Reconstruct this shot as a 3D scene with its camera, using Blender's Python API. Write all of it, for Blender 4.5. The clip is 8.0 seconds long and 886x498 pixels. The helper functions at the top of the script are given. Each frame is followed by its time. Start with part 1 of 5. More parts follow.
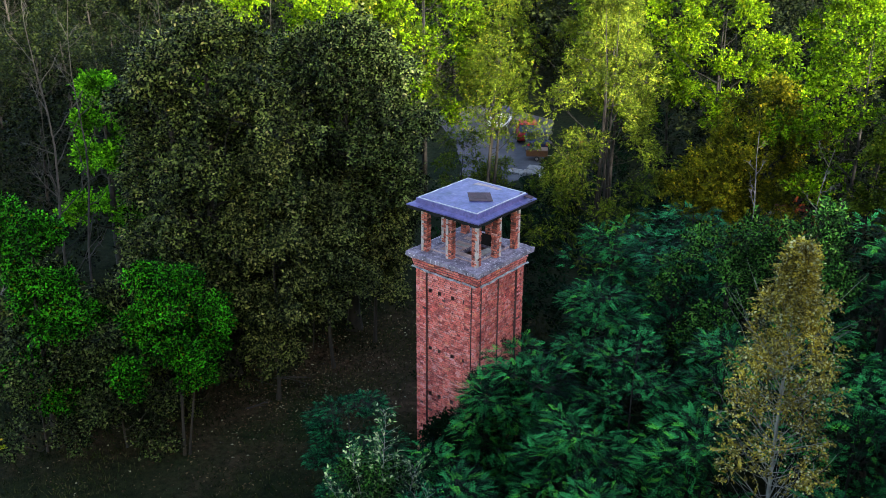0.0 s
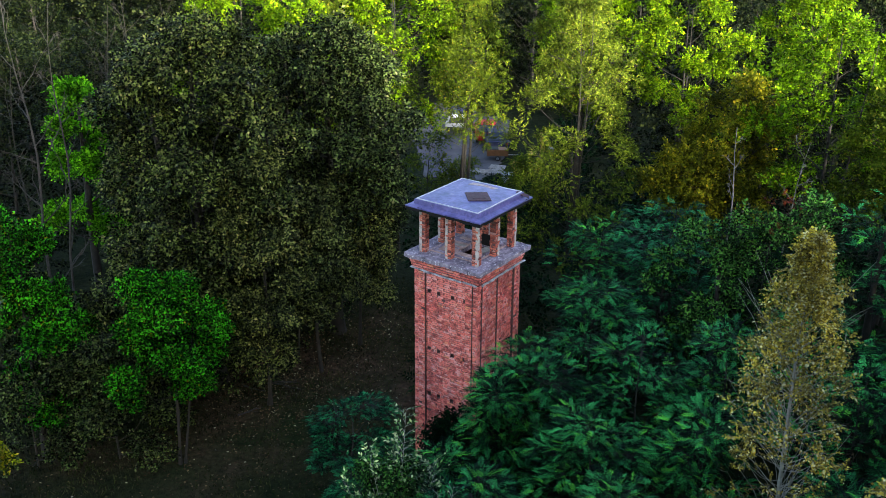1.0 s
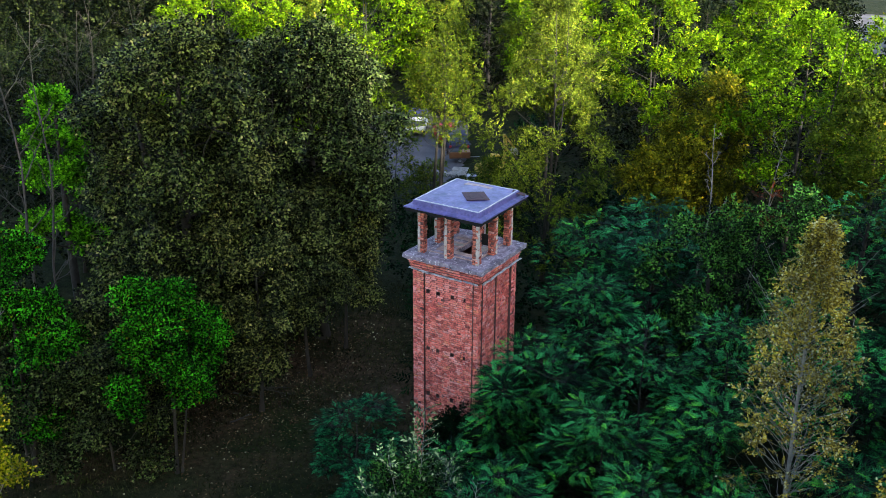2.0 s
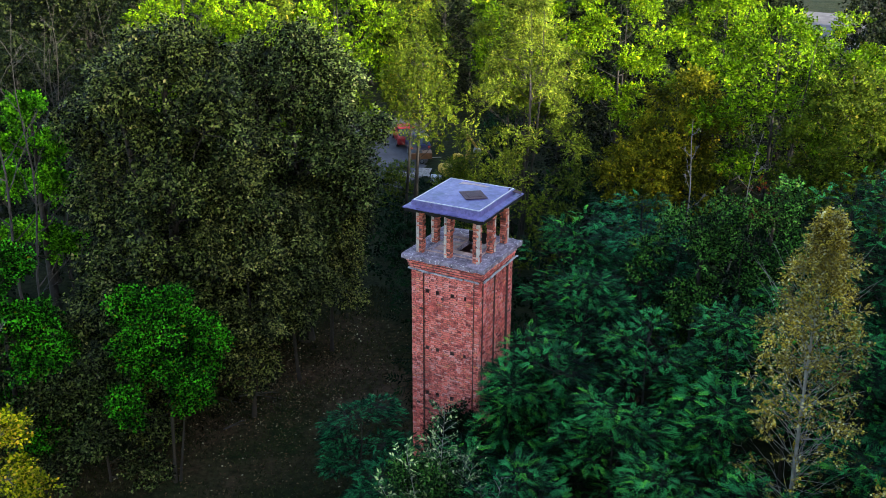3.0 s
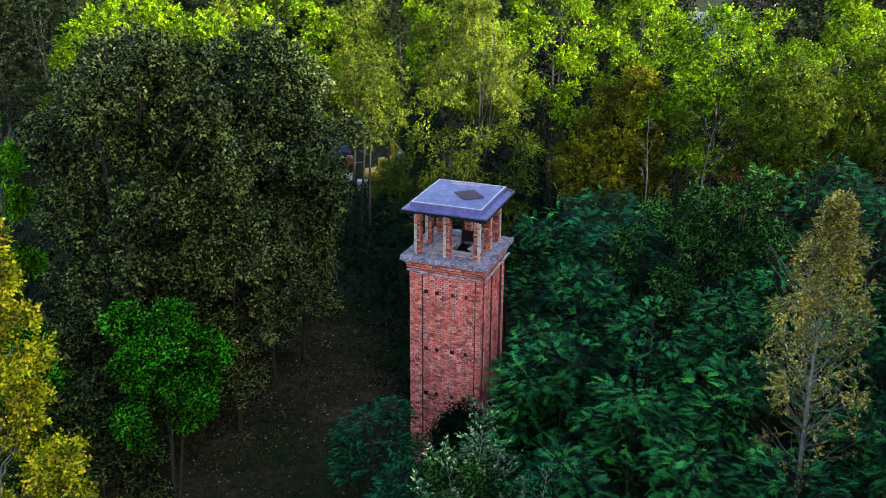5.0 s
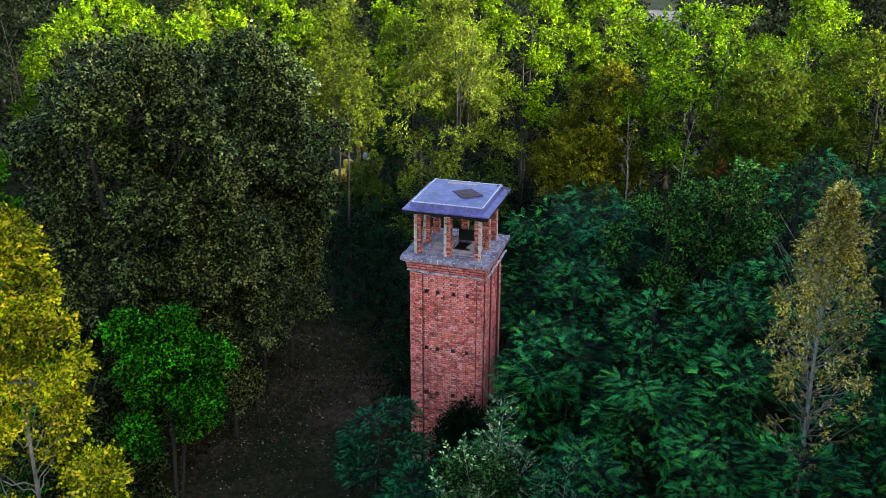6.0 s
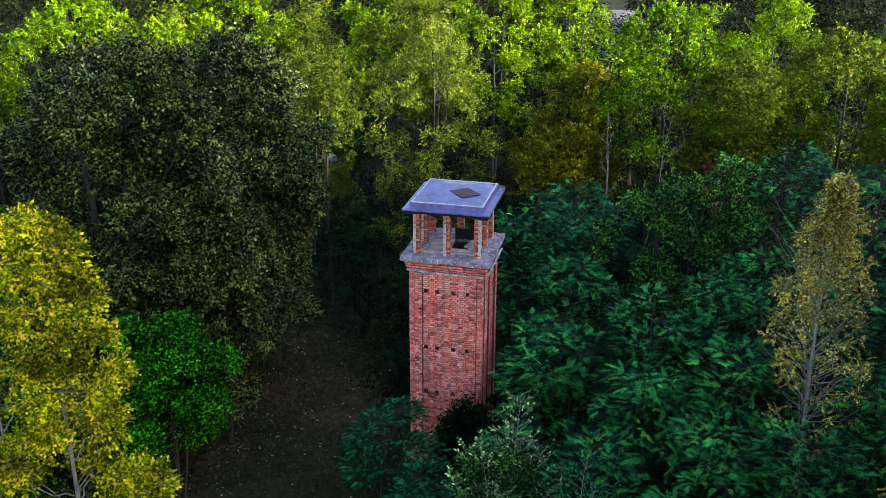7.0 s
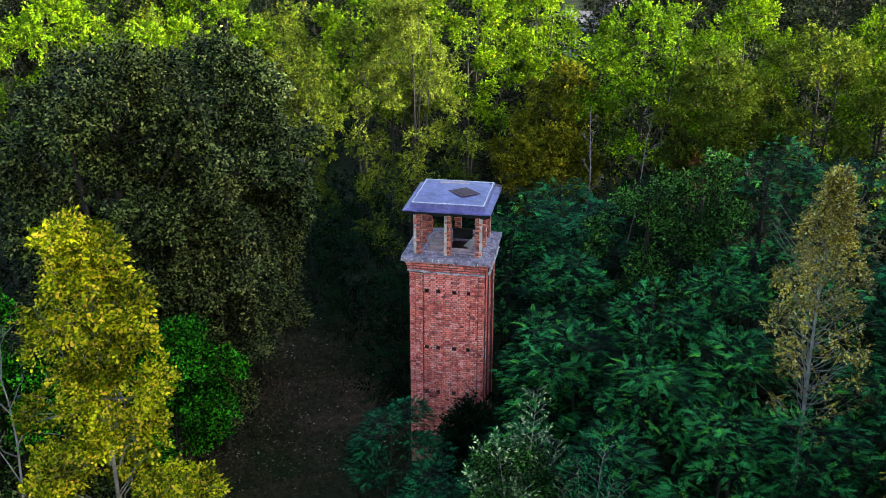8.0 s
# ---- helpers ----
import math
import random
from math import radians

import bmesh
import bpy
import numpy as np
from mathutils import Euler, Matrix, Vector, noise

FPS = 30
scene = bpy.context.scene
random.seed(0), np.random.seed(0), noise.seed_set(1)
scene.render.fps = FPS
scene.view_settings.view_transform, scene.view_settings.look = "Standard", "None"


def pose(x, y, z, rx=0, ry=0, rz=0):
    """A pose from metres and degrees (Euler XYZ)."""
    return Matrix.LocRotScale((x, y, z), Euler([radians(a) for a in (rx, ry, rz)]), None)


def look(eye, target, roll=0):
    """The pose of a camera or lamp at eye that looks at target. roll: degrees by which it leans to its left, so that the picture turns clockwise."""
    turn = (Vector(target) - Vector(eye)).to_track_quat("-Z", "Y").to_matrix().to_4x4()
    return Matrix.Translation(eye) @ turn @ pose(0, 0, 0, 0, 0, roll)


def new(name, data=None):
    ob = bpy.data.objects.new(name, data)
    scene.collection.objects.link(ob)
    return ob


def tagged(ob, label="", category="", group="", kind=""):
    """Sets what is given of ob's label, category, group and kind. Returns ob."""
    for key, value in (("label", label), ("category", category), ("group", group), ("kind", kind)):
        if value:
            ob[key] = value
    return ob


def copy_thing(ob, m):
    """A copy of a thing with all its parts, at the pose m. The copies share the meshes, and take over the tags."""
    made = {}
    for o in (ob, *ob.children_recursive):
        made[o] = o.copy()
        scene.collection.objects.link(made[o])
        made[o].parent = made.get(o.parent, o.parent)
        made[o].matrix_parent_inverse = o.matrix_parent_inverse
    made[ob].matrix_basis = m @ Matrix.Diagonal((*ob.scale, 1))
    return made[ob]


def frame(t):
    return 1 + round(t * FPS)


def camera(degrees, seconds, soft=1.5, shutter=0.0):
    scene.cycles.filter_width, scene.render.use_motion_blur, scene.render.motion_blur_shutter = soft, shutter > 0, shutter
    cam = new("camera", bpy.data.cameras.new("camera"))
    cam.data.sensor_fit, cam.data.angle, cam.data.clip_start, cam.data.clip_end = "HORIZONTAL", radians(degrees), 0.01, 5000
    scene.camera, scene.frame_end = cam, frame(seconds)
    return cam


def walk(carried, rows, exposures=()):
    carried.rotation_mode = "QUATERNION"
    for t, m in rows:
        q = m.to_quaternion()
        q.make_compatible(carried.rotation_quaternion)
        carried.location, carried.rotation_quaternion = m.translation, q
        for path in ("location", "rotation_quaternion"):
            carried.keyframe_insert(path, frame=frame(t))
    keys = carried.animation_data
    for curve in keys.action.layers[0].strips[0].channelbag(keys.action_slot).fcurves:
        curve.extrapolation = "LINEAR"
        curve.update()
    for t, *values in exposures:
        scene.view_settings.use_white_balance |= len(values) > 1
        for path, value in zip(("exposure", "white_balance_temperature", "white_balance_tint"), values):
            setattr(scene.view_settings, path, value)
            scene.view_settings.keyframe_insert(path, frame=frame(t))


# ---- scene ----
cam = camera(47.4, 8.0, soft=0.7)
PATH = [
    (0, (18.629, -24.063, 20.36), (17.453, -22.633, 19.604), 0.3),
    (0.5, (17.925, -24.753, 20.368), (16.797, -23.285, 19.613), 0.3),
    (1, (17.195, -25.41, 20.389), (16.116, -23.904, 19.636), 0.3),
    (1.5, (16.474, -26.07, 20.347), (15.444, -24.528, 19.599), 0.3),
    (3, (14.143, -27.826, 20.312), (13.266, -26.188, 19.571), 0.2),
    (3.5, (13.233, -28.415, 20.329), (12.415, -26.746, 19.589), 0.2),
    (4, (12.285, -28.95, 20.302), (11.528, -27.252, 19.566), 0.2),
    (4.5, (11.411, -29.414, 20.279), (10.709, -27.691, 19.546), 0.3),
    (6, (8.76, -30.578, 20.258), (8.221, -28.795, 19.529), 0.2),
    (6.5, (7.874, -30.922, 20.265), (7.391, -29.123, 19.536), 0.2),
    (7, (6.984, -31.233, 20.275), (6.556, -29.421, 19.548), 0.2),
    (7.5, (6.146, -31.519, 20.259), (5.769, -29.694, 19.533), 0.1),
    (8, (5.302, -31.737, 20.235), (4.975, -29.901, 19.512), 0.1),
]
walk(cam, [(t, look(e, g, r)) for t, e, g, r in PATH])

# ---------------------------------------------------------------- light
EXPOSURE = 2.2
scene.view_settings.exposure = EXPOSURE
SUN_AZ, SUN_EL = radians(72), radians(16)      # compass turn from -y towards +x, and height
world = bpy.data.worlds.new("sky")
scene.world = world
world.use_nodes = True
wn = world.node_tree
sky = wn.nodes.new("ShaderNodeTexSky")
sky.sky_type = "NISHITA"
sky.sun_disc = False
sky.sun_elevation = SUN_EL
sky.sun_rotation = math.pi - SUN_AZ
sky.air_density, sky.dust_density, sky.ozone_density = 1.0, 1.6, 1.2
wn.links.new(sky.outputs[0], wn.nodes["Background"].inputs[0])
wn.nodes["Background"].inputs[1].default_value = 0.15

sun = new("sun", bpy.data.lights.new("sun", "SUN"))
sun.data.energy = 4.8
sun.data.angle = radians(3)
sun.data.color = (1.0, 0.95, 0.82)
sun_from = Vector((math.sin(SUN_AZ) * math.cos(SUN_EL), -math.cos(SUN_AZ) * math.cos(SUN_EL), math.sin(SUN_EL)))
sun.matrix_world = look(sun_from * 60, (0, 0, 0))


# ---------------------------------------------------------------- materials
def base_material(name, rough=0.7, metal=0.0, spec=0.5):
    mat = bpy.data.materials.new(name)
    mat.use_nodes = True
    nt = mat.node_tree
    b = nt.nodes["Principled BSDF"]
    b.inputs["Roughness"].default_value = rough
    b.inputs["Metallic"].default_value = metal
    b.inputs["Specular IOR Level"].default_value = spec
    return mat, nt, b


def noise_node(nt, scale, detail=4.0, rough=0.6, coords="Object", distortion=0.0):
    tc = nt.nodes.new("ShaderNodeTexCoord")
    n = nt.nodes.new("ShaderNodeTexNoise")
    n.inputs["Scale"].default_value = scale
    n.inputs["Detail"].default_value = detail
    n.inputs["Roughness"].default_value = rough
    n.inputs["Distortion"].default_value = distortion
    nt.links.new(tc.outputs[coords], n.inputs["Vector"])
    return n.outputs["Fac"]


def ramp(nt, fac, stops):
    r = nt.nodes.new("ShaderNodeValToRGB")
    els = r.color_ramp.elements
    while len(els) < len(stops):
        els.new(0.5)
    for e, (p, c) in zip(els, stops):
        e.position = p
        e.color = (*c, 1)
    nt.links.new(fac, r.inputs["Fac"])
    return r.outputs["Color"]


def mix(nt, fac, a, b, mode="MIX"):
    m = nt.nodes.new("ShaderNodeMix")
    m.data_type, m.blend_type = "RGBA", mode
    for sock, v in ((m.inputs[0], fac), (m.inputs[6], a), (m.inputs[7], b)):
        if isinstance(v, (int, float)):
            sock.default_value = v
        elif isinstance(v, tuple):
            sock.default_value = (*v, 1)
        else:
            nt.links.new(v, sock)
    return m.outputs[2]


def bump(nt, b, fac, strength=0.4, distance=0.01):
    n = nt.nodes.new("ShaderNodeBump")
    n.inputs["Strength"].default_value = strength
    n.inputs["Distance"].default_value = distance
    nt.links.new(fac, n.inputs["Height"])
    nt.links.new(n.outputs[0], b.inputs["Normal"])


def random_fac(nt):
    """One random number for each piece: per object and per island."""
    oi = nt.nodes.new("ShaderNodeObjectInfo")
    ge = nt.nodes.new("ShaderNodeNewGeometry")
    add = nt.nodes.new("ShaderNodeMath")
    add.operation = "ADD"
    fr = nt.nodes.new("ShaderNodeMath")
    fr.operation = "FRACT"
    nt.links.new(oi.outputs["Random"], add.inputs[0])
    nt.links.new(ge.outputs["Random Per Island"], add.inputs[1])
    nt.links.new(add.outputs[0], fr.inputs[0])
    return fr.outputs[0]


def surface(name, c1, c2, scale, rough=0.8, metal=0.0, fine=None, bump_h=0.01, bump_s=0.4, speck=None):
    """Two colours mixed by a coarse noise, a fine grain over them, and relief."""
    mat, nt, b = base_material(name, rough, metal)
    col = ramp(nt, noise_node(nt, scale, 6, 0.65), [(0.3, c1), (0.7, c2)])
    grain = noise_node(nt, fine or scale * 14, 5, 0.7)
    col = mix(nt, 0.55, col, ramp(nt, grain, [(0.25, (0.35, 0.35, 0.35)), (0.75, (1.3, 1.3, 1.3))]), "MULTIPLY")
    if speck:
        sp = ramp(nt, noise_node(nt, speck[1], 3, 0.6), [(speck[2], (0, 0, 0)), (speck[2] + 0.07, (1, 1, 1))])
        col = mix(nt, sp, col, speck[0])
    nt.links.new(col, b.inputs["Base Color"])
    bump(nt, b, grain, bump_s, bump_h)
    return mat


def leaf_material(name, dark, mid, light, turned=None, share=0.93, rough=0.42, glow=0.35, patch=0.9, spec=0.05):
    """Leaf colour that varies leaf by leaf and bough by bough, its contrast standing in for shade, part of the light
    passing through.
    """
    mat, nt, b = base_material(name, rough + 0.1, 0.0, spec)
    r = random_fac(nt)
    # near-black and pale leaves stand in for deep gaps and leaf gloss
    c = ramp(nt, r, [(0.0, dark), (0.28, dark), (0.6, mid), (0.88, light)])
    if turned:
        r2 = nt.nodes.new("ShaderNodeMath")
        r2.operation = "MULTIPLY"
        r2.inputs[1].default_value = 7.31
        nt.links.new(r, r2.inputs[0])
        fr = nt.nodes.new("ShaderNodeMath")
        fr.operation = "FRACT"
        nt.links.new(r2.outputs[0], fr.inputs[0])
        c = mix(nt, ramp(nt, fr.outputs[0], [(share, (0, 0, 0)), (share + 0.02, (1, 1, 1))]), c, turned)
    # bough-scale dark and light patches imitate the shade between boughs
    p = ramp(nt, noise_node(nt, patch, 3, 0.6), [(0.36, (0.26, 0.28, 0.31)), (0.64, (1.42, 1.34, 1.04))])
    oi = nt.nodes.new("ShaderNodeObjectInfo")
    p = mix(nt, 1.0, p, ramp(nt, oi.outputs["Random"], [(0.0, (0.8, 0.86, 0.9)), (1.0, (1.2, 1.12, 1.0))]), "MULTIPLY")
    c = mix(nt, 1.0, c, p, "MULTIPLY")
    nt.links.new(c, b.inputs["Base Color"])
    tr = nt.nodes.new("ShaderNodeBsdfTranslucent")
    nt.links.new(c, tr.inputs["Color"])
    ms = nt.nodes.new("ShaderNodeMixShader")
    ms.inputs[0].default_value = glow
    nt.links.new(b.outputs[0], ms.inputs[1])
    nt.links.new(tr.outputs[0], ms.inputs[2])
    nt.links.new(ms.outputs[0], nt.nodes["Material Output"].inputs["Surface"])
    return mat


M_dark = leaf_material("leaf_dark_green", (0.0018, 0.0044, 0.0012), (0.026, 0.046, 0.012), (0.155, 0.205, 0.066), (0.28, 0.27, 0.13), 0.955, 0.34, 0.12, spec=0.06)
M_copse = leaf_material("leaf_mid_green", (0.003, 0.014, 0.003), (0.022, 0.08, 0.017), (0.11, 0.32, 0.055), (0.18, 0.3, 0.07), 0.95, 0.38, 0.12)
# grey-green, paler copy of the dark leaf, standing in for light on low boughs
M_greygreen_lit = leaf_material("leaf_lit_grey_green", (0.004, 0.009, 0.003), (0.036, 0.055, 0.016), (0.2, 0.24, 0.085), (0.3, 0.3, 0.13), 0.94, 0.36, 0.12, spec=0.06)
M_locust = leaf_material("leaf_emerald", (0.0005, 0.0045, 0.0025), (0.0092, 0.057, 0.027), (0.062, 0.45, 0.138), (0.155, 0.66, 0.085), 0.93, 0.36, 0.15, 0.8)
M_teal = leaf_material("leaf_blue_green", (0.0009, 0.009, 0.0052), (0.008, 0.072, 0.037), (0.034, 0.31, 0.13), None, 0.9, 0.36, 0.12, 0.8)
# near-black green, for dark shrubs and as the shade of filled gaps
M_shade = leaf_material("leaf_deep_shade_green", (0.001632, 0.01061, 0.004896), (0.003264, 0.0204, 0.008976), (0.006528, 0.03468, 0.01142), None, 0.9, 0.5, 0.2)
M_bright = leaf_material("leaf_bright_green", (0.0015, 0.011, 0.0007), (0.013, 0.1, 0.004), (0.075, 0.5, 0.02), (0.24, 0.2, 0.012), 0.97, 0.4, 0.2)
M_lime = leaf_material("leaf_lime", (0.052, 0.108, 0.0035), (0.112, 0.228, 0.0046), (0.235, 0.42, 0.0078), (0.36, 0.38, 0.018), 0.945, 0.42)
M_olive = leaf_material("leaf_olive", (0.05, 0.085, 0.008), (0.08, 0.125, 0.011), (0.14, 0.2, 0.017), (0.27, 0.25, 0.03), 0.94, 0.42)
M_poplar = leaf_material("leaf_pale_yellow_green", (0.07, 0.105, 0.013), (0.135, 0.195, 0.018), (0.24, 0.32, 0.03), (0.34, 0.33, 0.05), 0.92, 0.42)
M_gold = leaf_material("leaf_gold_green", (0.072, 0.086, 0.007), (0.125, 0.147, 0.009), (0.21, 0.22, 0.013), (0.36, 0.28, 0.02), 0.92, 0.45)
M_yellow = leaf_material("leaf_yellow", (0.075, 0.115, 0.003), (0.27, 0.34, 0.007), (0.68, 0.68, 0.02), (0.88, 0.62, 0.07), 0.87, 0.38, 0.3, 1.1)
M_autumn = leaf_material("leaf_ochre", (0.19, 0.145, 0.02), (0.46, 0.34, 0.045), (0.84, 0.67, 0.11), (0.88, 0.82, 0.5), 0.88, 0.36, 0.25, spec=0.25)
M_vivid = leaf_material("leaf_fresh_green", (0.03, 0.13, 0.003), (0.11, 0.42, 0.01), (0.26, 0.68, 0.02), None, 0.98, 0.4, 0.35)
# near-black leaf, the shade over the distant wood put into its colour
M_thicket = leaf_material("leaf_far_shade_green", (0.002, 0.005, 0.0018), (0.008, 0.015, 0.005), (0.024, 0.034, 0.012), None, 0.9, 0.5, 0.1)
M_silver = leaf_material("leaf_silver_green", (0.01, 0.06, 0.014), (0.045, 0.18, 0.045), (0.26, 0.48, 0.15), (0.85, 0.88, 0.46), 0.76, 0.3, 0.25, spec=0.2)
M_rust = leaf_material("leaf_red", (0.0768, 0.0128, 0.00768), (0.128, 0.0224, 0.0128), (0.16, 0.0384, 0.0192), None, 0.9, 0.45)
M_bark = surface("bark_grey_brown", (0.012, 0.010, 0.008), (0.036, 0.029, 0.023), 3.0, 0.9, fine=26, bump_h=0.02, bump_s=0.8)
M_palebark = surface("bark_pale_grey", (0.17, 0.155, 0.13), (0.42, 0.4, 0.35), 4.0, 0.85, fine=30, bump_h=0.01, bump_s=0.5)
M_deadpale = surface("weathered_dead_wood", (0.09, 0.08, 0.07), (0.24, 0.22, 0.2), 4.0, 0.85, fine=30, bump_h=0.01, bump_s=0.5)
M_deadbark = surface("dead_wood_grey", (0.025, 0.021, 0.019), (0.065, 0.056, 0.05), 4.0, 0.9, fine=30, bump_h=0.01, bump_s=0.5)

# masonry
M_brick, nt, b = base_material("old_red_brick", 0.88, 0, 0.25)
c = ramp(nt, random_fac(nt), [(0.0, (0.3, 0.075, 0.07)), (0.05, (0.6, 0.13, 0.11)), (0.32, (0.8, 0.2, 0.155)),
                              (0.68, (0.86, 0.26, 0.2)), (0.92, (0.88, 0.4, 0.35)), (1.0, (0.88, 0.3, 0.14))])
soot = ramp(nt, noise_node(nt, 1.3, 7, 0.75), [(0.34, (0.5, 0.4, 0.44)), (0.52, (1, 1, 1)), (0.7, (1.2, 1.08, 1.12))])
c = mix(nt, 0.85, c, soot, "MULTIPLY")
g = noise_node(nt, 34, 5, 0.7)
c = mix(nt, 0.65, c, ramp(nt, g, [(0.3, (0.3, 0.24, 0.28)), (0.6, (1.4, 1.32, 1.32))]), "MULTIPLY")
chips = ramp(nt, noise_node(nt, 11, 4, 0.7, distortion=0.6), [(0.33, (0.1, 0.06, 0.07)), (0.42, (1, 1, 1)), (0.66, (1.35, 1.28, 1.3))])
c = mix(nt, 0.9, c, chips, "MULTIPLY")
lime = ramp(nt, noise_node(nt, 5.5, 5, 0.75), [(0.55, (0, 0, 0)), (0.75, (0.6, 0.6, 0.6))])
c = mix(nt, lime, c, (0.86, 0.5, 0.46))
nt.links.new(c, b.inputs["Base Color"])
bump(nt, b, g, 0.6, 0.008)
M_oldbrick, nt, b = base_material("crumbling_brick", 0.9, 0, 0.2)
c = ramp(nt, random_fac(nt), [(0.0, (0.18, 0.055, 0.05)), (0.2, (0.42, 0.115, 0.085)), (0.5, (0.66, 0.18, 0.12)), (0.85, (0.84, 0.27, 0.18)), (1.0, (0.7, 0.4, 0.34))])
g = noise_node(nt, 28, 5, 0.75)
c = mix(nt, 0.7, c, ramp(nt, g, [(0.32, (0.25, 0.2, 0.22)), (0.62, (1.25, 1.2, 1.2))]), "MULTIPLY")
nt.links.new(c, b.inputs["Base Color"])
bump(nt, b, g, 0.8, 0.012)
M_screed = surface("pinkish_floor_screed", (0.34, 0.19, 0.17), (0.74, 0.54, 0.5), 3.5, 0.93, fine=24, bump_h=0.012, bump_s=0.6)
M_mortar = surface("sooty_mortar", (0.10, 0.042, 0.04), (0.22, 0.11, 0.1), 2.5, 0.95, fine=40, bump_h=0.008)
M_concrete = surface("weathered_concrete", (0.06, 0.045, 0.07), (0.52, 0.42, 0.52), 4.2, 0.93, fine=26, bump_h=0.03, bump_s=0.8, speck=((0.85, 0.8, 0.84), 15, 0.6))
M_sootconcrete = surface("blackened_concrete", (0.002, 0.002, 0.002), (0.012, 0.010, 0.010), 4.0, 0.95, fine=20, bump_h=0.03, bump_s=0.8)
M_render = surface("flaking_white_render", (0.4, 0.32, 0.28), (0.8, 0.72, 0.66), 6, 0.9, fine=25, bump_h=0.01, speck=((0.3, 0.09, 0.07), 9, 0.6))
M_roof = surface("blue_grey_roofing", (0.042, 0.04, 0.15), (0.21, 0.18, 0.43), 2.3, 0.42, fine=12, bump_h=0.006, bump_s=0.5, speck=((0.2, 0.15, 0.3), 5, 0.6))
M_rim = surface("pale_roof_edging", (0.35, 0.35, 0.38), (0.85, 0.84, 0.86), 9, 0.6, fine=25, bump_h=0.004)
M_rusty = surface("rusty_sheet", (0.03, 0.012, 0.018), (0.10, 0.04, 0.048), 5, 0.75, fine=25, bump_h=0.006)
M_rustpatch = surface("rusty_pale_patch", (0.36, 0.2, 0.17), (0.6, 0.5, 0.5), 5, 0.8, fine=18, bump_h=0.004)
M_zinc = surface("zinc_flashing", (0.12, 0.11, 0.13), (0.8, 0.79, 0.82), 5, 0.45, 0.5, fine=20, bump_h=0.004)
M_plank = surface("grey_plank", (0.28, 0.24, 0.22), (0.5, 0.45, 0.42), 5, 0.9, fine=30, bump_h=0.006)

# ground
M_ground, nt, b = base_material("meadow_soil", 0.97, 0, 0.1)
c = ramp(nt, noise_node(nt, 0.22, 6, 0.65), [(0.38, (0.014, 0.024, 0.007)), (0.52, (0.042, 0.034, 0.018)), (0.66, (0.1, 0.058, 0.04))])
tc = nt.nodes.new("ShaderNodeTexCoord")
mp = nt.nodes.new("ShaderNodeMapping")
mp.vector_type = "TEXTURE"
mp.inputs["Location"].default_value = (-7.5, 0.5, 0)
mp.inputs["Rotation"].default_value = (0, 0, radians(65))
mp.inputs["Scale"].default_value = (15, 7.5, 40)
gr = nt.nodes.new("ShaderNodeTexGradient")
gr.gradient_type = "SPHERICAL"
nt.links.new(tc.outputs["Object"], mp.inputs["Vector"])
nt.links.new(mp.outputs[0], gr.inputs["Vector"])
worn = nt.nodes.new("ShaderNodeMath")
worn.operation = "ADD"
nt.links.new(gr.outputs["Fac"], worn.inputs[0])
nt.links.new(noise_node(nt, 0.5, 5, 0.7), worn.inputs[1])
grassy = ramp(nt, noise_node(nt, 0.4, 6, 0.7), [(0.35, (0.006, 0.013, 0.004)), (0.65, (0.022, 0.026, 0.011))])
c = mix(nt, ramp(nt, worn.outputs[0], [(0.62, (0, 0, 0)), (1.0, (1, 1, 1))]), grassy, c)
c = mix(nt, 0.8, c, ramp(nt, noise_node(nt, 3.1, 6, 0.75), [(0.34, (0.28, 0.28, 0.28)), (0.68, (1.9, 1.8, 1.65))]), "MULTIPLY")
nt.links.new(c, b.inputs["Base Color"])
bump(nt, b, noise_node(nt, 5, 6, 0.75), 0.9, 0.08)
M_grass = leaf_material("grass_blades", (0.0144, 0.0252, 0.0072), (0.0324, 0.0432, 0.0144), (0.0648, 0.0648, 0.0324), None, 0.9, 0.6, 0.25, 0.3)
M_litter = leaf_material("fallen_leaves", (0.054, 0.0324, 0.0216), (0.108, 0.0648, 0.0432), (0.1944, 0.1404, 0.0972), (0.54, 0.4968, 0.3888), 0.93, 0.6, 0.1, 1.0)
M_asphalt = surface("grey_yard_paving", (0.045, 0.04, 0.045), (0.13, 0.118, 0.128), 0.5, 0.9, fine=7, bump_h=0.01)


# ---------------------------------------------------------------- mesh helpers
def mesh_from(name, verts, faces, mat, smooth=False):
    """A mesh from arrays: faces all of one size."""
    verts = np.asarray(verts, dtype=np.float32).reshape(-1, 3)
    faces = np.asarray(faces, dtype=np.int32)
    me = bpy.data.meshes.new(name)
    k = faces.shape[1]
    me.vertices.add(len(verts))
    me.vertices.foreach_set("co", verts.ravel())
    me.loops.add(faces.size)
    me.loops.foreach_set("vertex_index", faces.ravel())
    me.polygons.add(len(faces))
    me.polygons.foreach_set("loop_start", np.arange(0, faces.size, k, dtype=np.int32))
    me.update(calc_edges=True)
    if smooth:
        me.polygons.foreach_set("use_smooth", np.ones(len(faces), dtype=bool))
    me.materials.append(mat)
    return me


def under(ob, parent, label=""):
    ob.parent = parent
    if label:
        ob["label"] = label
    return ob


def mesh_part(name, me, parent, label=""):
    return under(new(name, me), parent, label)


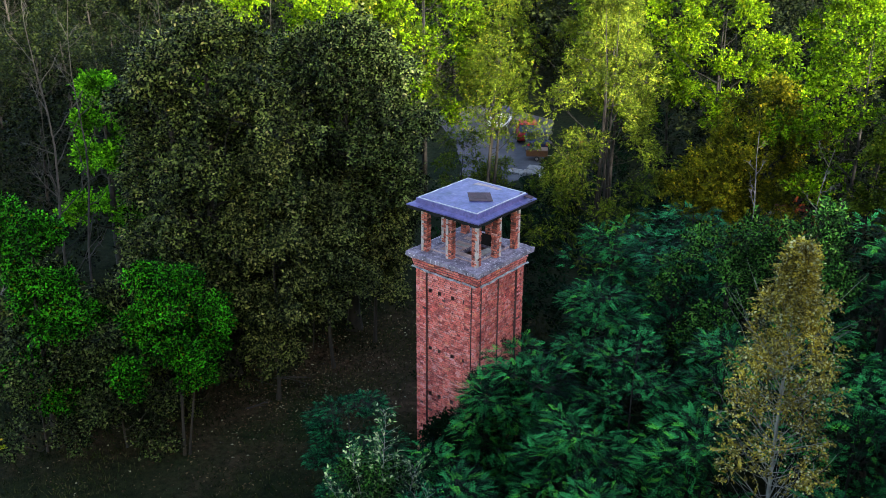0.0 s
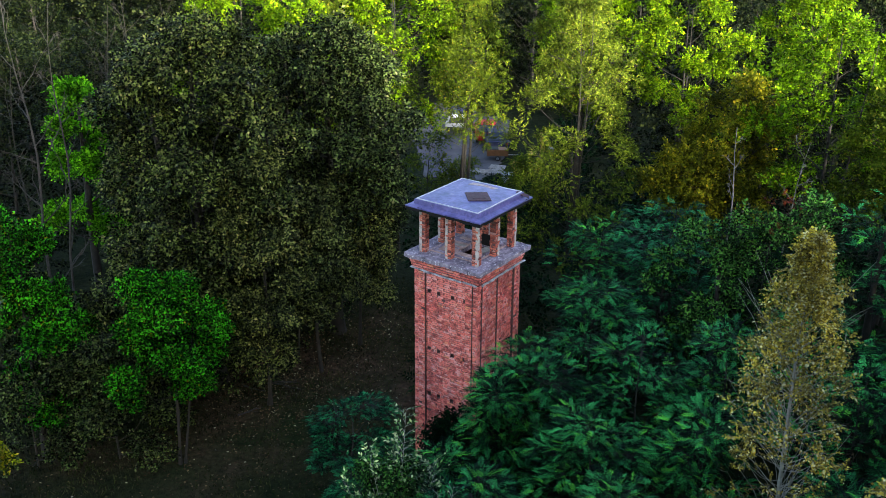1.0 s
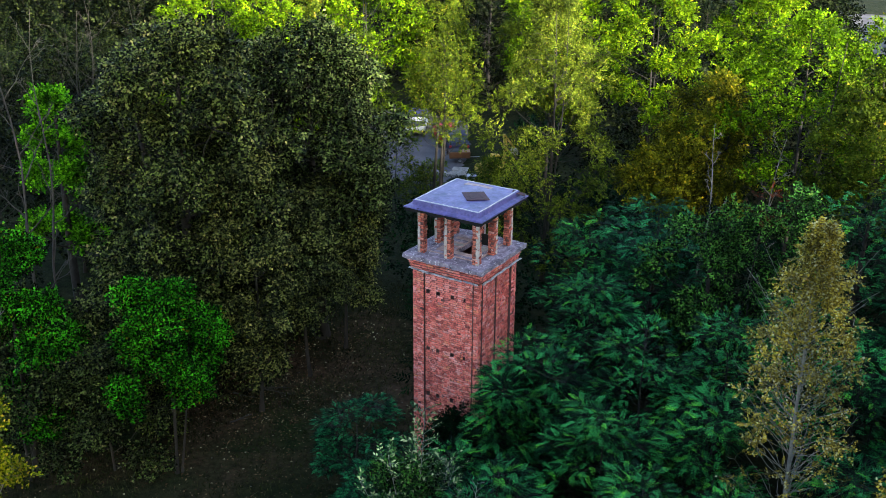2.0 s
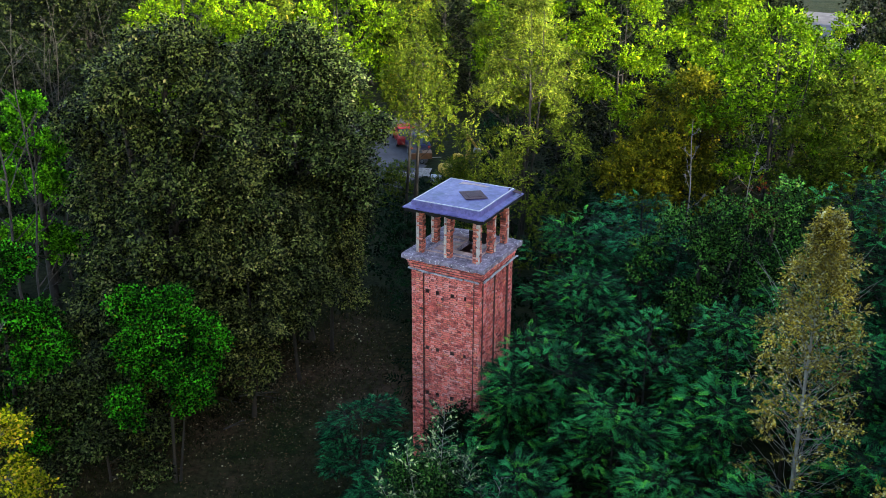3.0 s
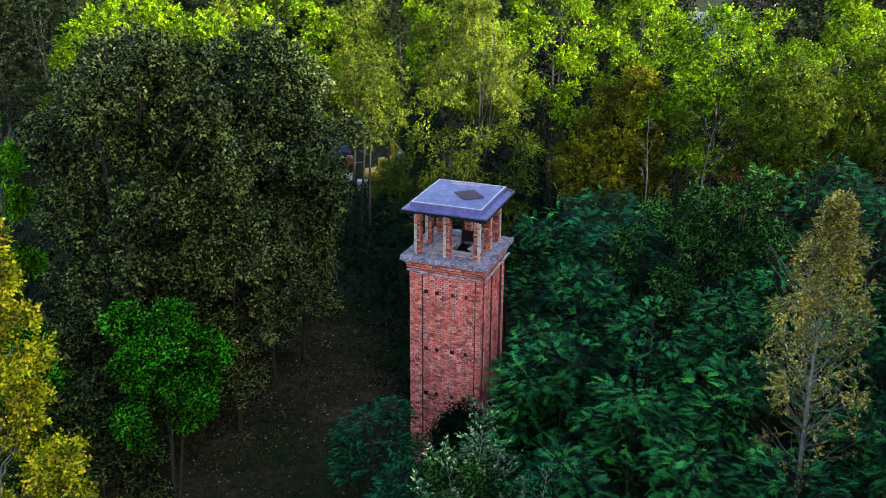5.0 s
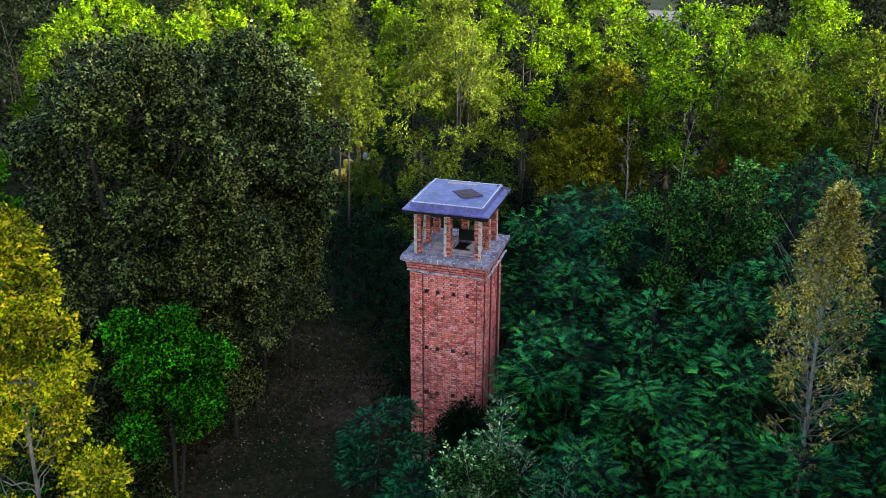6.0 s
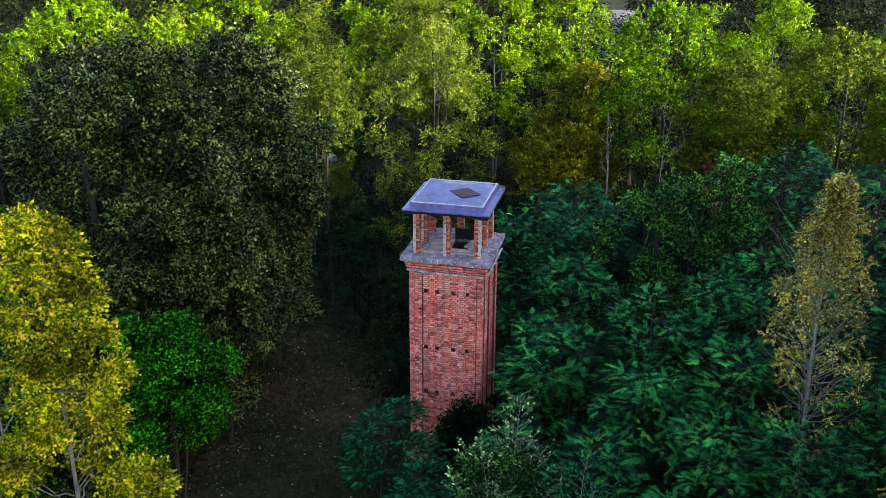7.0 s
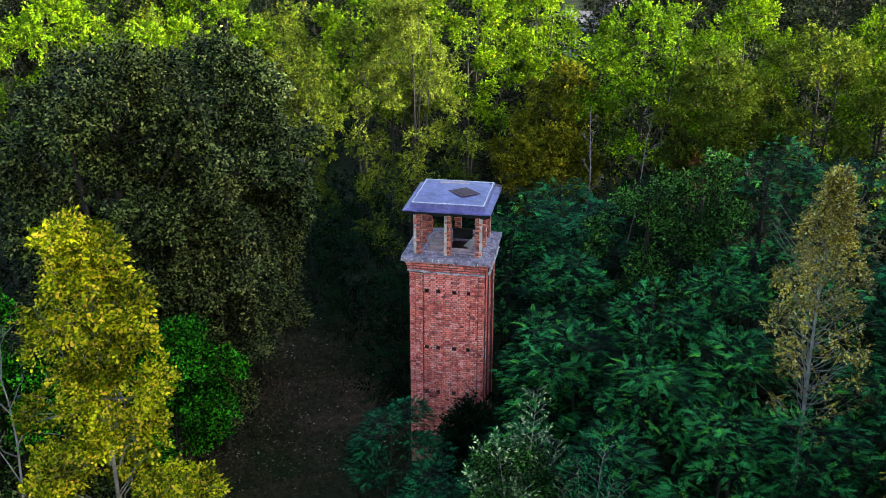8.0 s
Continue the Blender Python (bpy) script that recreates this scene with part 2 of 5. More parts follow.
def part(name, bm, mat, parent, label="", smooth=False):
    """Links a bmesh as one mesh object under a thing or a part."""
    me = bpy.data.meshes.new(name)
    bm.normal_update()
    bm.to_mesh(me)
    bm.free()
    me.materials.append(mat)
    if smooth:
        me.polygons.foreach_set("use_smooth", np.ones(len(me.polygons), dtype=bool))
    ob = new(name, me)
    if parent:
        ob.parent = parent
    if label:
        ob["label"] = label
    return ob


def add_box(bm, x0, x1, y0, y1, z0, z1, bevel=0.0, m=None):
    vs = [bm.verts.new((x, y, z)) for z in (z0, z1) for y in (y0, y1) for x in (x0, x1)]
    fs = [bm.faces.new([vs[i] for i in q]) for q in ((0, 2, 3, 1), (4, 5, 7, 6), (0, 1, 5, 4), (2, 6, 7, 3), (0, 4, 6, 2), (1, 3, 7, 5))]
    if bevel:
        es = list({e for f in fs for e in f.edges})
        out = bmesh.ops.bevel(bm, geom=es, offset=bevel, segments=1, affect="EDGES", profile=0.6)
        vs = list({v for f in out["faces"] for v in f.verts} | {v for v in vs if v.is_valid})
    if m is not None:
        bmesh.ops.transform(bm, matrix=m, verts=vs)
    return bm


def box_bm(*a, **k):
    return add_box(bmesh.new(), *a, **k)


def cylinder_bm(r, depth, seg=16, m=None, r2=None):
    bm = bmesh.new()
    bmesh.ops.create_cone(bm, cap_ends=True, segments=seg, radius1=r, radius2=r if r2 is None else r2, depth=depth, matrix=m or Matrix())
    return bm


def roughen(bm, amount, scale, seed=0.0):
    for v in bm.verts:
        n = noise.noise_vector(v.co * scale + Vector((seed, seed, seed)))
        v.co += n * amount
    return bm


def tubes(paths):
    """Tapered tubes round polylines: (points, radii, sides)."""
    V, F, base = [], [], 0
    for pts, rad, sides in paths:
        pts = np.asarray(pts, float)
        n = len(pts)
        tan = np.gradient(pts, axis=0)
        tan /= np.linalg.norm(tan, axis=1, keepdims=True) + 1e-9
        ref = np.where(np.abs(tan[:, 2:3]) > 0.9, [[1.0, 0, 0]], [[0, 0, 1.0]])
        a = np.cross(tan, ref)
        a /= np.linalg.norm(a, axis=1, keepdims=True) + 1e-9
        bb = np.cross(tan, a)
        ang = np.arange(sides) * 2 * math.pi / sides
        ring = pts[:, None] + np.asarray(rad)[:, None, None] * (np.cos(ang)[None, :, None] * a[:, None] + np.sin(ang)[None, :, None] * bb[:, None])
        V.append(ring.reshape(-1, 3))
        i = np.arange(n - 1)[:, None] * sides + np.arange(sides)[None]
        j = np.arange(n - 1)[:, None] * sides + (np.arange(sides)[None] + 1) % sides
        F.append(np.stack([i, j, j + sides, i + sides], -1).reshape(-1, 4) + base)
        base += n * sides
    return np.concatenate(V), np.concatenate(F)


# ---------------------------------------------------------------- leaves and trees
def leaf_quad(base, tip, side, width, fold):
    """A leaf as two triangles folded along the midrib."""
    base, tip, side = np.array(base), np.array(tip), np.array(side)
    mid = base * 0.52 + tip * 0.48
    up = np.array((0, 0, fold * width))
    return [base, mid + side * width / 2 + up, tip, mid - side * width / 2 + up]


def sprig(rng, n, length, leaf, width, droop=0.15, spread=55):
    """A twig along +x with n leaves set on it, some turned out of its plane."""
    V = []
    for i in range(n):
        f = (i + 0.6) / n
        p = np.array((length * f, 0, -droop * length * f * f))
        s = 1 if i % 2 else -1
        a = math.radians(spread + rng.uniform(-18, 18)) * (1 - 0.7 * (i == n - 1)) * s
        el = rng.uniform(-0.8, 0.5)
        d = np.array((math.cos(a) * math.cos(el), math.sin(a) * math.cos(el), math.sin(el)))
        side = np.cross((rng.uniform(-0.5, 0.5), rng.uniform(-0.5, 0.5), 1.0), d)
        side /= np.linalg.norm(side)
        k = rng.uniform(0.75, 1.2)
        V += leaf_quad(p, p + d * leaf * k, side, width * k, rng.uniform(0.1, 0.35))
    return np.array(V)


def frond(rng, n, length, leaf, width, droop=0.35):
    """A feathered leaf along +x: paired leaflets on a drooping stalk."""
    V = []
    for i in range(n):
        f = 0.16 + 0.84 * (i // 2 + 1) / (n // 2 + 1)
        s = 1 if i % 2 else -1
        p = np.array((length * f, 0.006 * s, 0.12 * length * math.sin(f * 2.2) - droop * length * f * f))
        a = math.radians(68 - 28 * f + rng.uniform(-7, 7)) * s
        if i == n - 1:
            a = 0
        el = rng.uniform(-0.45, 0.05)
        k = (1 - 0.45 * abs(f - 0.45)) * rng.uniform(0.85, 1.1)
        d = np.array((math.cos(a) * math.cos(el), math.sin(a) * math.cos(el), math.sin(el)))
        side = np.cross((0, rng.uniform(-0.3, 0.3), 1.0), d)
        side /= np.linalg.norm(side)
        V += leaf_quad(p, p + d * leaf * k, side, width * k, 0.15)
    return np.array(V)


TR = np.random.RandomState(11)
T_oak = [sprig(TR, 8, 0.34, 0.12, 0.078) for _ in range(5)]
T_small = [sprig(TR, 8, 0.34, 0.10, 0.075) for _ in range(5)]
T_maple = [sprig(TR, 8, 0.28, 0.1, 0.082, 0.3) for _ in range(5)]
T_far = [sprig(TR, 8, 0.40, 0.135, 0.1) for _ in range(5)]
T_wood = [sprig(TR, 8, 0.8, 0.26, 0.18) for _ in range(4)]
T_frond = [frond(TR, 11, 0.46, 0.135, 0.05, 0.22) for _ in range(5)]
T_bigfrond = [frond(TR, 13, 0.54, 0.145, 0.052, 0.28) for _ in range(5)]


def unit(v):
    return v / (np.linalg.norm(v, axis=-1, keepdims=True) + 1e-9)


def leaves_at(name, templates, pos, axis, up, size, mat, rng, stalks=False):
    x = unit(axis)
    y = unit(np.cross(up, x))
    z = np.cross(x, y)
    pick = rng.randint(0, len(templates), len(pos))
    V = []
    for k, t in enumerate(templates):
        s = pick == k
        if s.any():
            v = (t[None, :, 0:1] * x[s][:, None] + t[None, :, 1:2] * y[s][:, None] + t[None, :, 2:3] * z[s][:, None]) * size[s][:, None, None]
            V.append((v + pos[s][:, None]).reshape(-1, 3))
    V = np.concatenate(V)
    n = len(V) // 4
    i = np.arange(n)[:, None] * 4
    F = [i + [[0, 1, 2]], i + [[0, 2, 3]]]
    if stalks:
        # a thin stalk joins the leaflets of each feathered leaf
        per = len(templates[0]) // 4
        j = np.arange(n).reshape(-1, per)[:, :-2].reshape(-1, 1) * 4
        F.append(np.concatenate([j, j + 4, j + 8], 1))
    return mesh_from(name, V, np.concatenate(F), mat)


PROFILES = {
    "round": lambda h: np.sqrt(np.clip(1 - ((h - 0.42) / 0.6) ** 2, 0.02, 1)),
    "dome": lambda h: np.sqrt(np.clip(1 - (h * 0.97) ** 2.6, 0.02, 1)) * np.clip(0.75 + h, 0, 1),
    "spire": lambda h: np.clip(1.12 - h, 0.05, 1) ** 0.8 * np.clip(0.55 + 2 * h, 0, 1),
    "broad": lambda h: (1 - np.clip((h - 0.55) / 0.47, 0, 0.97) ** 3) ** 0.6 * np.clip(0.74 + 0.55 * h, 0, 1),
    "taper": lambda h: np.clip(1.03 - h, 0.02, 1) ** 0.9 * np.clip(0.6 + 2 * h, 0, 1),
    "column": lambda h: np.clip(1 - h ** 3, 0.12, 1) * np.clip(0.5 + 1.5 * h, 0, 1),
    "vase": lambda h: np.clip(0.35 + 0.9 * h, 0, 1) * np.sqrt(np.clip(1.02 - h ** 5, 0.05, 1)),
}


def tree(name, label, at, top, r, foliage, templates, seed=1, base=0.3, clumps=40, clump_r=0.9, sprigs=110, size=1.0,
         shape="round", bark=None, lean=(0, 0), lobe=0.24, trunk_r=None, droop=0.1, flat=0.75, twigs=0, stems=1, inner=0.45, category="tree", group="", bare_limbs=0, thin=0.0, rosettes=0, boughs=0, bough_r=1.2, limb_k=0.28):
    """A trunk with curved limbs to each bough, and a crown of leafy boughs with gaps between them."""
    rng = np.random.RandomState(seed)
    gx, gy = at
    gz = ground_z(gx, gy)
    h = top - gz
    bark = bark or M_bark
    trunk_r = trunk_r or 0.018 * h + 0.03
    z0 = h * base
    bend = rng.uniform(-0.25, 0.25, (2, 2))

    def axis_at(z):
        f = np.asarray(z) / h
        return np.stack([lean[0] * f + bend[0, 0] * np.sin(f * 3.0) + bend[1, 0] * np.sin(f * 7) * 0.3,
                         lean[1] * f + bend[0, 1] * np.sin(f * 3.4) + bend[1, 1] * np.sin(f * 6) * 0.3, f * h], -1)

    paths = []
    zz = np.linspace(-0.25, h * 0.94, 12)
    pts = axis_at(zz)
    rad = trunk_r * np.clip(1 - zz / h, 0.03, 1) ** 0.8
    rad[0] *= 1.5
    for s in range(stems):
        q = pts.copy()
        if s:
            off = rng.uniform(-1, 1, 2) * r * 0.5
            q[:, :2] += off * np.maximum(zz[:, None] / h, 0) ** 1.1 + rng.uniform(-0.15, 0.15, 2)
        paths.append((q, rad * (1 if not s else 0.75), 8))
    total, small_r = clumps, clump_r
    if boughs:
        clumps, clump_r = boughs, bough_r * 1.4
    hh = (np.arange(clumps) + rng.uniform(0, 1, clumps)) / clumps
    hh = hh ** 0.85
    az = np.arange(clumps) * 2.39996 + rng.uniform(-0.5, 0.5, clumps)
    lobes = 1 + lobe * np.sin(az * 2 + seed) * np.cos(hh * 6 + seed) + rng.uniform(-0.24, 0.2, clumps)
    rr = np.maximum(r * PROFILES[shape](hh) * lobes - clump_r * 0.55, 0.05) * (inner + (1 - inner) * np.sqrt(rng.uniform(0, 1, clumps)))
    cz = z0 + (h - z0 - clump_r * 0.5) * hh
    cen = axis_at(cz)
    outward = np.stack([np.cos(az), np.sin(az), np.zeros(clumps)], -1)
    cen = cen + outward * rr[:, None]
    cen[:, 2] = cz
    if boughs:
        # each main bough carries its own rounded head of smaller clumps, heaviest above and outside
        pick = np.arange(total) % boughs
        d = unit(rng.normal(0, 1, (total, 3)) + outward[pick] * 0.6 + (0, 0, 0.75))
        size_b = (bough_r * rng.uniform(0.7, 1.25, boughs))[pick]
        hub, hub_z = cen[pick], cz[pick]
        cen = hub + d * (size_b * rng.uniform(0.55, 1.0, total))[:, None] * (1, 1, 0.72)
        flat_d = unit((cen - axis_at(hub_z)) * (1, 1, 0))
        outward, rr, cz = flat_d, np.linalg.norm((cen - axis_at(hub_z))[:, :2], axis=1), cen[:, 2]
        hh = np.clip((cz - z0) / (h - z0), 0, 1)
        clumps, clump_r = total, small_r
    P, A, U, S = [], [], [], []
    for i in range(clumps):
        cr = clump_r * rng.uniform(0.6, 1.3)
        if boughs:
            t = np.linspace(0, 1, 5)[:, None]
            lr = 0.012 + trunk_r * 0.05
            limb = hub[i] * (1 - t) + cen[i] * t + rng.uniform(-0.05, 0.05, (5, 3)) * t
            if i < boughs:
                zs = max(z0 * 0.55, hub_z[i] - rr[i] * rng.uniform(0.4, 0.75) - 0.25)
                a = axis_at(zs)
                rise = np.array((0, 0, 0.12 * rr[i])) * np.sin(t * math.pi)
                paths.append((a * (1 - t) + hub[i] * t - rise + rng.uniform(-0.12, 0.12, (5, 3)) * t * (1 - t) * 4,
                              (trunk_r * max(0.1, 1 - zs / h) * 0.3 + 0.01) * np.linspace(1, 0.4, 5), 5))
        else:
            zs = max(z0 * 0.55, cz[i] - rr[i] * rng.uniform(0.4, 0.75) - 0.25)
            a = axis_at(zs)
            t = np.linspace(0, 1, 5)[:, None]
            sag = np.array((0, 0, 0.18 * rr[i])) * np.sin(t * math.pi)
            limb = a * (1 - t) + cen[i] * t - sag * 0.6 + rng.uniform(-0.08, 0.08, (5, 3)) * t * (1 - t) * 4 * max(0.6, rr[i] * 0.5)
            lr = trunk_r * max(0.1, 1 - zs / h) * limb_k + 0.006
        paths.append((limb, lr * np.linspace(1, 0.3, 5), 5))
        for _ in range(twigs):
            d = unit(rng.normal(0, 1, 3) + outward[i] * 0.8 + (0, 0, 0.6))
            tw = cen[i] * (1 - t) + (cen[i] + d * cr * rng.uniform(0.8, 1.3)) * t + rng.uniform(-0.05, 0.05, (5, 3)) * t
            tw = tw[::2]
            paths.append((tw, lr * 0.32 * np.array((1.0, 0.6, 0.25)) + 0.004, 3))
        k = int(sprigs * (cr / clump_r) ** 2 * rng.uniform(0.8, 1.2) * (1 - thin * (1 - hh[i]) ** 0.45)) + 1
        if rosettes:
            # feathered leaves lie in tiers over the bough, like shingles, each reaching outward
            m = int(rosettes * 12 * (cr / clump_r) ** 1.5 * rng.uniform(0.8, 1.2)) + 4
            e = unit(rng.normal(0, 1, (m, 3)) * (1, 1, 0.6) + outward[i] * 0.45 + (0, 0, 0.5))
            tier = np.round(rng.uniform(0.35, 1.0, m) * 3) / 3
            P.append(cen[i] + e * (cr * (0.45 + 0.55 * tier))[:, None] * (1, 1, flat))
            A.append(e * (1, 1, 0.35) + outward[i] * 0.35 + rng.normal(0, 0.22, (m, 3)) + (0, 0, 0.12))
            U.append(np.tile((0, 0, 1.0), (m, 1)) + e * 0.35 + rng.normal(0, 0.16, (m, 3)))
            S.append(size * rng.uniform(0.7, 1.2, m))
            for q in range(0, m, 6):
                paths.append((np.array([cen[i], (cen[i] + P[-1][q]) / 2 - (0, 0, 0.04), P[-1][q]]), np.array((0.013, 0.009, 0.005)), 3))
            continue
        d = unit(rng.normal(0, 1, (k, 3)) + outward[i] * 0.45 + (0, 0, 0.35))
        P.append(cen[i] + d * (cr * (0.25 + 0.75 * rng.uniform(0, 1, k) ** 0.6))[:, None] * (1, 1, flat))
        A.append(d + rng.normal(0, 0.45, (k, 3)) + (0, 0, -droop))
        U.append(rng.normal(0, 0.38, (k, 3)) + d * 0.7 + (0, 0, 0.9))
        S.append(size * rng.uniform(0.75, 1.25, k))
    for _ in range(bare_limbs):
        zs = rng.uniform(z0 * 0.6, h * 0.8)
        a = axis_at(zs)
        an = rng.uniform(0, 6.28)
        L = rng.uniform(0.35, 0.75) * r
        t = np.linspace(0, 1, 5)[:, None]
        e = a + np.array((math.cos(an) * L, math.sin(an) * L, L * rng.uniform(0.7, 1.5)))
        paths.append((a * (1 - t) + e * t + rng.uniform(-0.1, 0.1, (5, 3)) * t, 0.013 * np.linspace(1, 0.25, 5), 4))
    root = new(name)
    root.location = (gx, gy, gz)
    tagged(root, label, category, group)
    v, f = tubes(paths)
    mesh_part("trunk", mesh_from("trunk", v, f, bark, True), root)
    P, A, U, S = np.concatenate(P), np.concatenate(A), np.concatenate(U), np.concatenate(S)
    mesh_part("crown", leaves_at("crown", templates, P, A, U, S, foliage, rng, templates is T_frond or templates is T_bigfrond), root)
    return root


def bare_tree(name, label, at, top, seed, r=1.6, limbs=16, trunk_r=0.12, lean=(0, 0), base=0.3, bark=None, twig_n=5, flat=False):
    """A leafless tree: trunk, limbs and forked twigs."""
    rng = np.random.RandomState(seed)
    gx, gy = at
    gz = ground_z(gx, gy)
    h = top - gz
    z = np.linspace(-0.2, h, 12)
    pts = np.stack([lean[0] * np.maximum(z / h, 0) ** 1.3 + 0.12 * np.sin(z * 0.8 + seed), lean[1] * np.maximum(z / h, 0) ** 1.3 + 0.12 * np.cos(z * 0.7 + seed), z], -1)
    paths = [(pts, trunk_r * np.clip(1 - z / h, 0.08, 1) ** 0.7, 8)]
    for i in range(limbs):
        zs = h * (base + (0.95 - base) * (i + rng.uniform(0, 1)) / limbs)
        a = np.array([np.interp(zs, z, pts[:, k]) for k in range(3)])
        an = i * 2.4 + rng.uniform(-0.5, 0.5)
        L = r * rng.uniform(0.6, 1.2) * (1.1 - 0.6 * zs / h)
        t = np.linspace(0, 1, 6)[:, None]
        rise = rng.uniform(-0.1, 0.3) if flat else rng.uniform(0.6, 1.5)
        d = np.array((math.cos(an), math.sin(an), rise)) * L
        limb = a + d * t + rng.uniform(-0.12, 0.12, (6, 3)) * t * L * 0.6 + np.array((0, 0, 0.25 * L)) * (t ** 2 - t)
        lr = trunk_r * 0.42 * (1.05 - zs / h) + 0.012
        paths.append((limb, lr * np.linspace(1, 0.25, 6), 5))
        for _ in range(twig_n):
            k = rng.randint(2, 6)
            e = limb[k] + unit(d / L + rng.normal(0, 0.7, 3)) * L * rng.uniform(0.25, 0.55)
            m = (limb[k] + e) / 2 + rng.uniform(-0.06, 0.06, 3)
            paths.append(([limb[k], m, e], np.array((0.4, 0.28, 0.12)) * lr + 0.003, 3))
            for _ in range(2):
                e2 = m + unit(e - m + rng.normal(0, 0.2, 3)) * L * rng.uniform(0.1, 0.28)
                paths.append(([m, (m + e2) / 2 + rng.uniform(-0.03, 0.03, 3), e2], np.array((0.25, 0.18, 0.08)) * lr + 0.003, 3))
    root = new(name)
    root.location = (gx, gy, gz)
    tagged(root, label, "dead tree")
    v, f = tubes(paths)
    mesh_part("trunk", mesh_from("trunk", v, f, bark or M_deadbark, True), root)
    return root


# ---------------------------------------------------------------- ground
def ground_z(x, y):
    s = min(max((y - 7.0) / 18.0, 0.0), 1.0)
    return -2.3 * s * s * (3 - 2 * s) + 0.10 * noise.noise((x * 0.13, y * 0.13, 3.7)) * (1 - s)


axis_x = np.concatenate([np.linspace(-900, -80, 10), np.linspace(-70, -26, 16), np.linspace(-25, 25, 76), np.linspace(28, 80, 14), np.linspace(95, 900, 9)])
axis_y = np.concatenate([np.linspace(-700, -60, 9), np.linspace(-50, -22, 12), np.linspace(-21, 30, 78), np.linspace(32, 140, 24), np.linspace(170, 1200, 9)])
gv = [(x, y, ground_z(x, y)) for y in axis_y for x in axis_x]
nx = len(axis_x)
gi = (np.arange(len(axis_y) - 1)[:, None] * nx + np.arange(nx - 1)[None]).ravel()
ground = tagged(new("ground", mesh_from("ground", gv, np.stack([gi, gi + 1, gi + 1 + nx, gi + nx], -1), M_ground, True)),
                "dark rough grass and bare soil strewn with leaves", "ground", kind="structure")

# ---------------------------------------------------------------- the tower
SLAB_Z, SLAB_T = 7.80, 0.15       # underside and thickness of the platform
FLOOR = SLAB_Z + SLAB_T
EAVE = 9.50                       # underside of the roof
BODY_TOP = 7.40
HOLE_Z = (2.86, 4.55, 6.66)
HOLES_A = [(u, z) for z in HOLE_Z for u in (-0.69, -0.30, 0.25, 0.74)]

tower = tagged(new("tower"), "square red brick tower with an open columned top", "tower")
tower.location = (0, 0, 0)

# bands of each face: from, to (across the face), distance of the face from the axis
BANDS_A = [(-1.26, -1.06, 1.26), (-1.06, -0.80, 1.31), (-0.80, 0.80, 1.225), (0.80, 1.06, 1.31), (1.06, 1.26, 1.26)]
BANDS_B = [(-1.26, -1.06, 1.26), (-1.06, -0.88, 1.31), (-0.88, -0.13, 1.225), (-0.13, 0.13, 1.29), (0.13, 0.84, 1.225), (0.84, 1.06, 1.31), (1.06, 1.26, 1.26)]
FACES = [(0, BANDS_A, HOLES_A), (90, BANDS_B, []), (180, BANDS_A, []), (270, BANDS_B, [])]
HW, HH = 0.065, 0.07              # half sizes of a putlog hole


def backing(bands, holes, turn):
    """Mortar body of one face with real openings where the scaffold holes are."""
    bm = bmesh.new()
    m = Matrix.Rotation(radians(turn), 4, "Z")
    for u0, u1, d in bands:
        inside = [h for h in holes if u0 < h[0] < u1]
        zs = sorted({-0.3, BODY_TOP} | {h[1] + s * HH for h in inside for s in (-1, 1)})
        for z0, z1 in zip(zs, zs[1:]):
            row = sorted(h[0] for h in inside if z0 < h[1] < z1)
            edges = [u0] + [e for u in row for e in (u - HW, u + HW)] + [u1]
            for a, b2 in zip(edges[::2], edges[1::2]):
                add_box(bm, max(a, -1.246), min(b2, 1.246), -(d - 0.013), -0.98, z0, z1, m=m)
    return bm


walls = []
for turn, bands, holes in FACES:
    w = part("brick_wall", backing(bands, holes, turn), M_mortar, tower, "old brickwork with sunken grey joints")
    walls.append(w)

# corbelled brick cornice, platform and flashing
for k in range(4):
    half = 1.295 + 0.024 * k
    z0 = BODY_TOP + 0.1 * k
    bm = bmesh.new()
    for x0, x1, y0, y1 in ((-half, half, -half, -0.98), (-half, half, 0.98, half), (-half, -0.98, -0.98, 0.98), (0.98, half, -0.98, 0.98)):
        add_box(bm, x0, x1, y0, y1, z0, z0 + 0.098)
    part("cornice_course", bm, M_mortar, tower)

bm = bmesh.new()
HX0, HX1, HY0, HY1 = -0.10, 0.55, -0.44, 0.68
S = 1.5
n = 34
for (x0, x1, y0, y1) in ((-S, HX0, -S, S), (HX1, S, -S, S), (HX0, HX1, -S, HY0), (HX0, HX1, HY1, S)):
    add_box(bm, x0, x1, y0, y1, SLAB_Z, FLOOR)
bmesh.ops.remove_doubles(bm, verts=bm.verts, dist=0.0005)
bmesh.ops.subdivide_edges(bm, edges=bm.edges, cuts=9, use_grid_fill=True)
for v in bm.verts:
    edge = max(abs(v.co.x), abs(v.co.y)) > S - 0.02
    nz = noise.noise(v.co * 3.1) * 0.018 + noise.noise(v.co * 9) * 0.010
    v.co.z += nz
    if edge:
        v.co += noise.noise_vector(v.co * 5.5) * 0.03
part("platform_slab", bm, M_concrete, tower, "weathered grey concrete slab with crumbling edges")
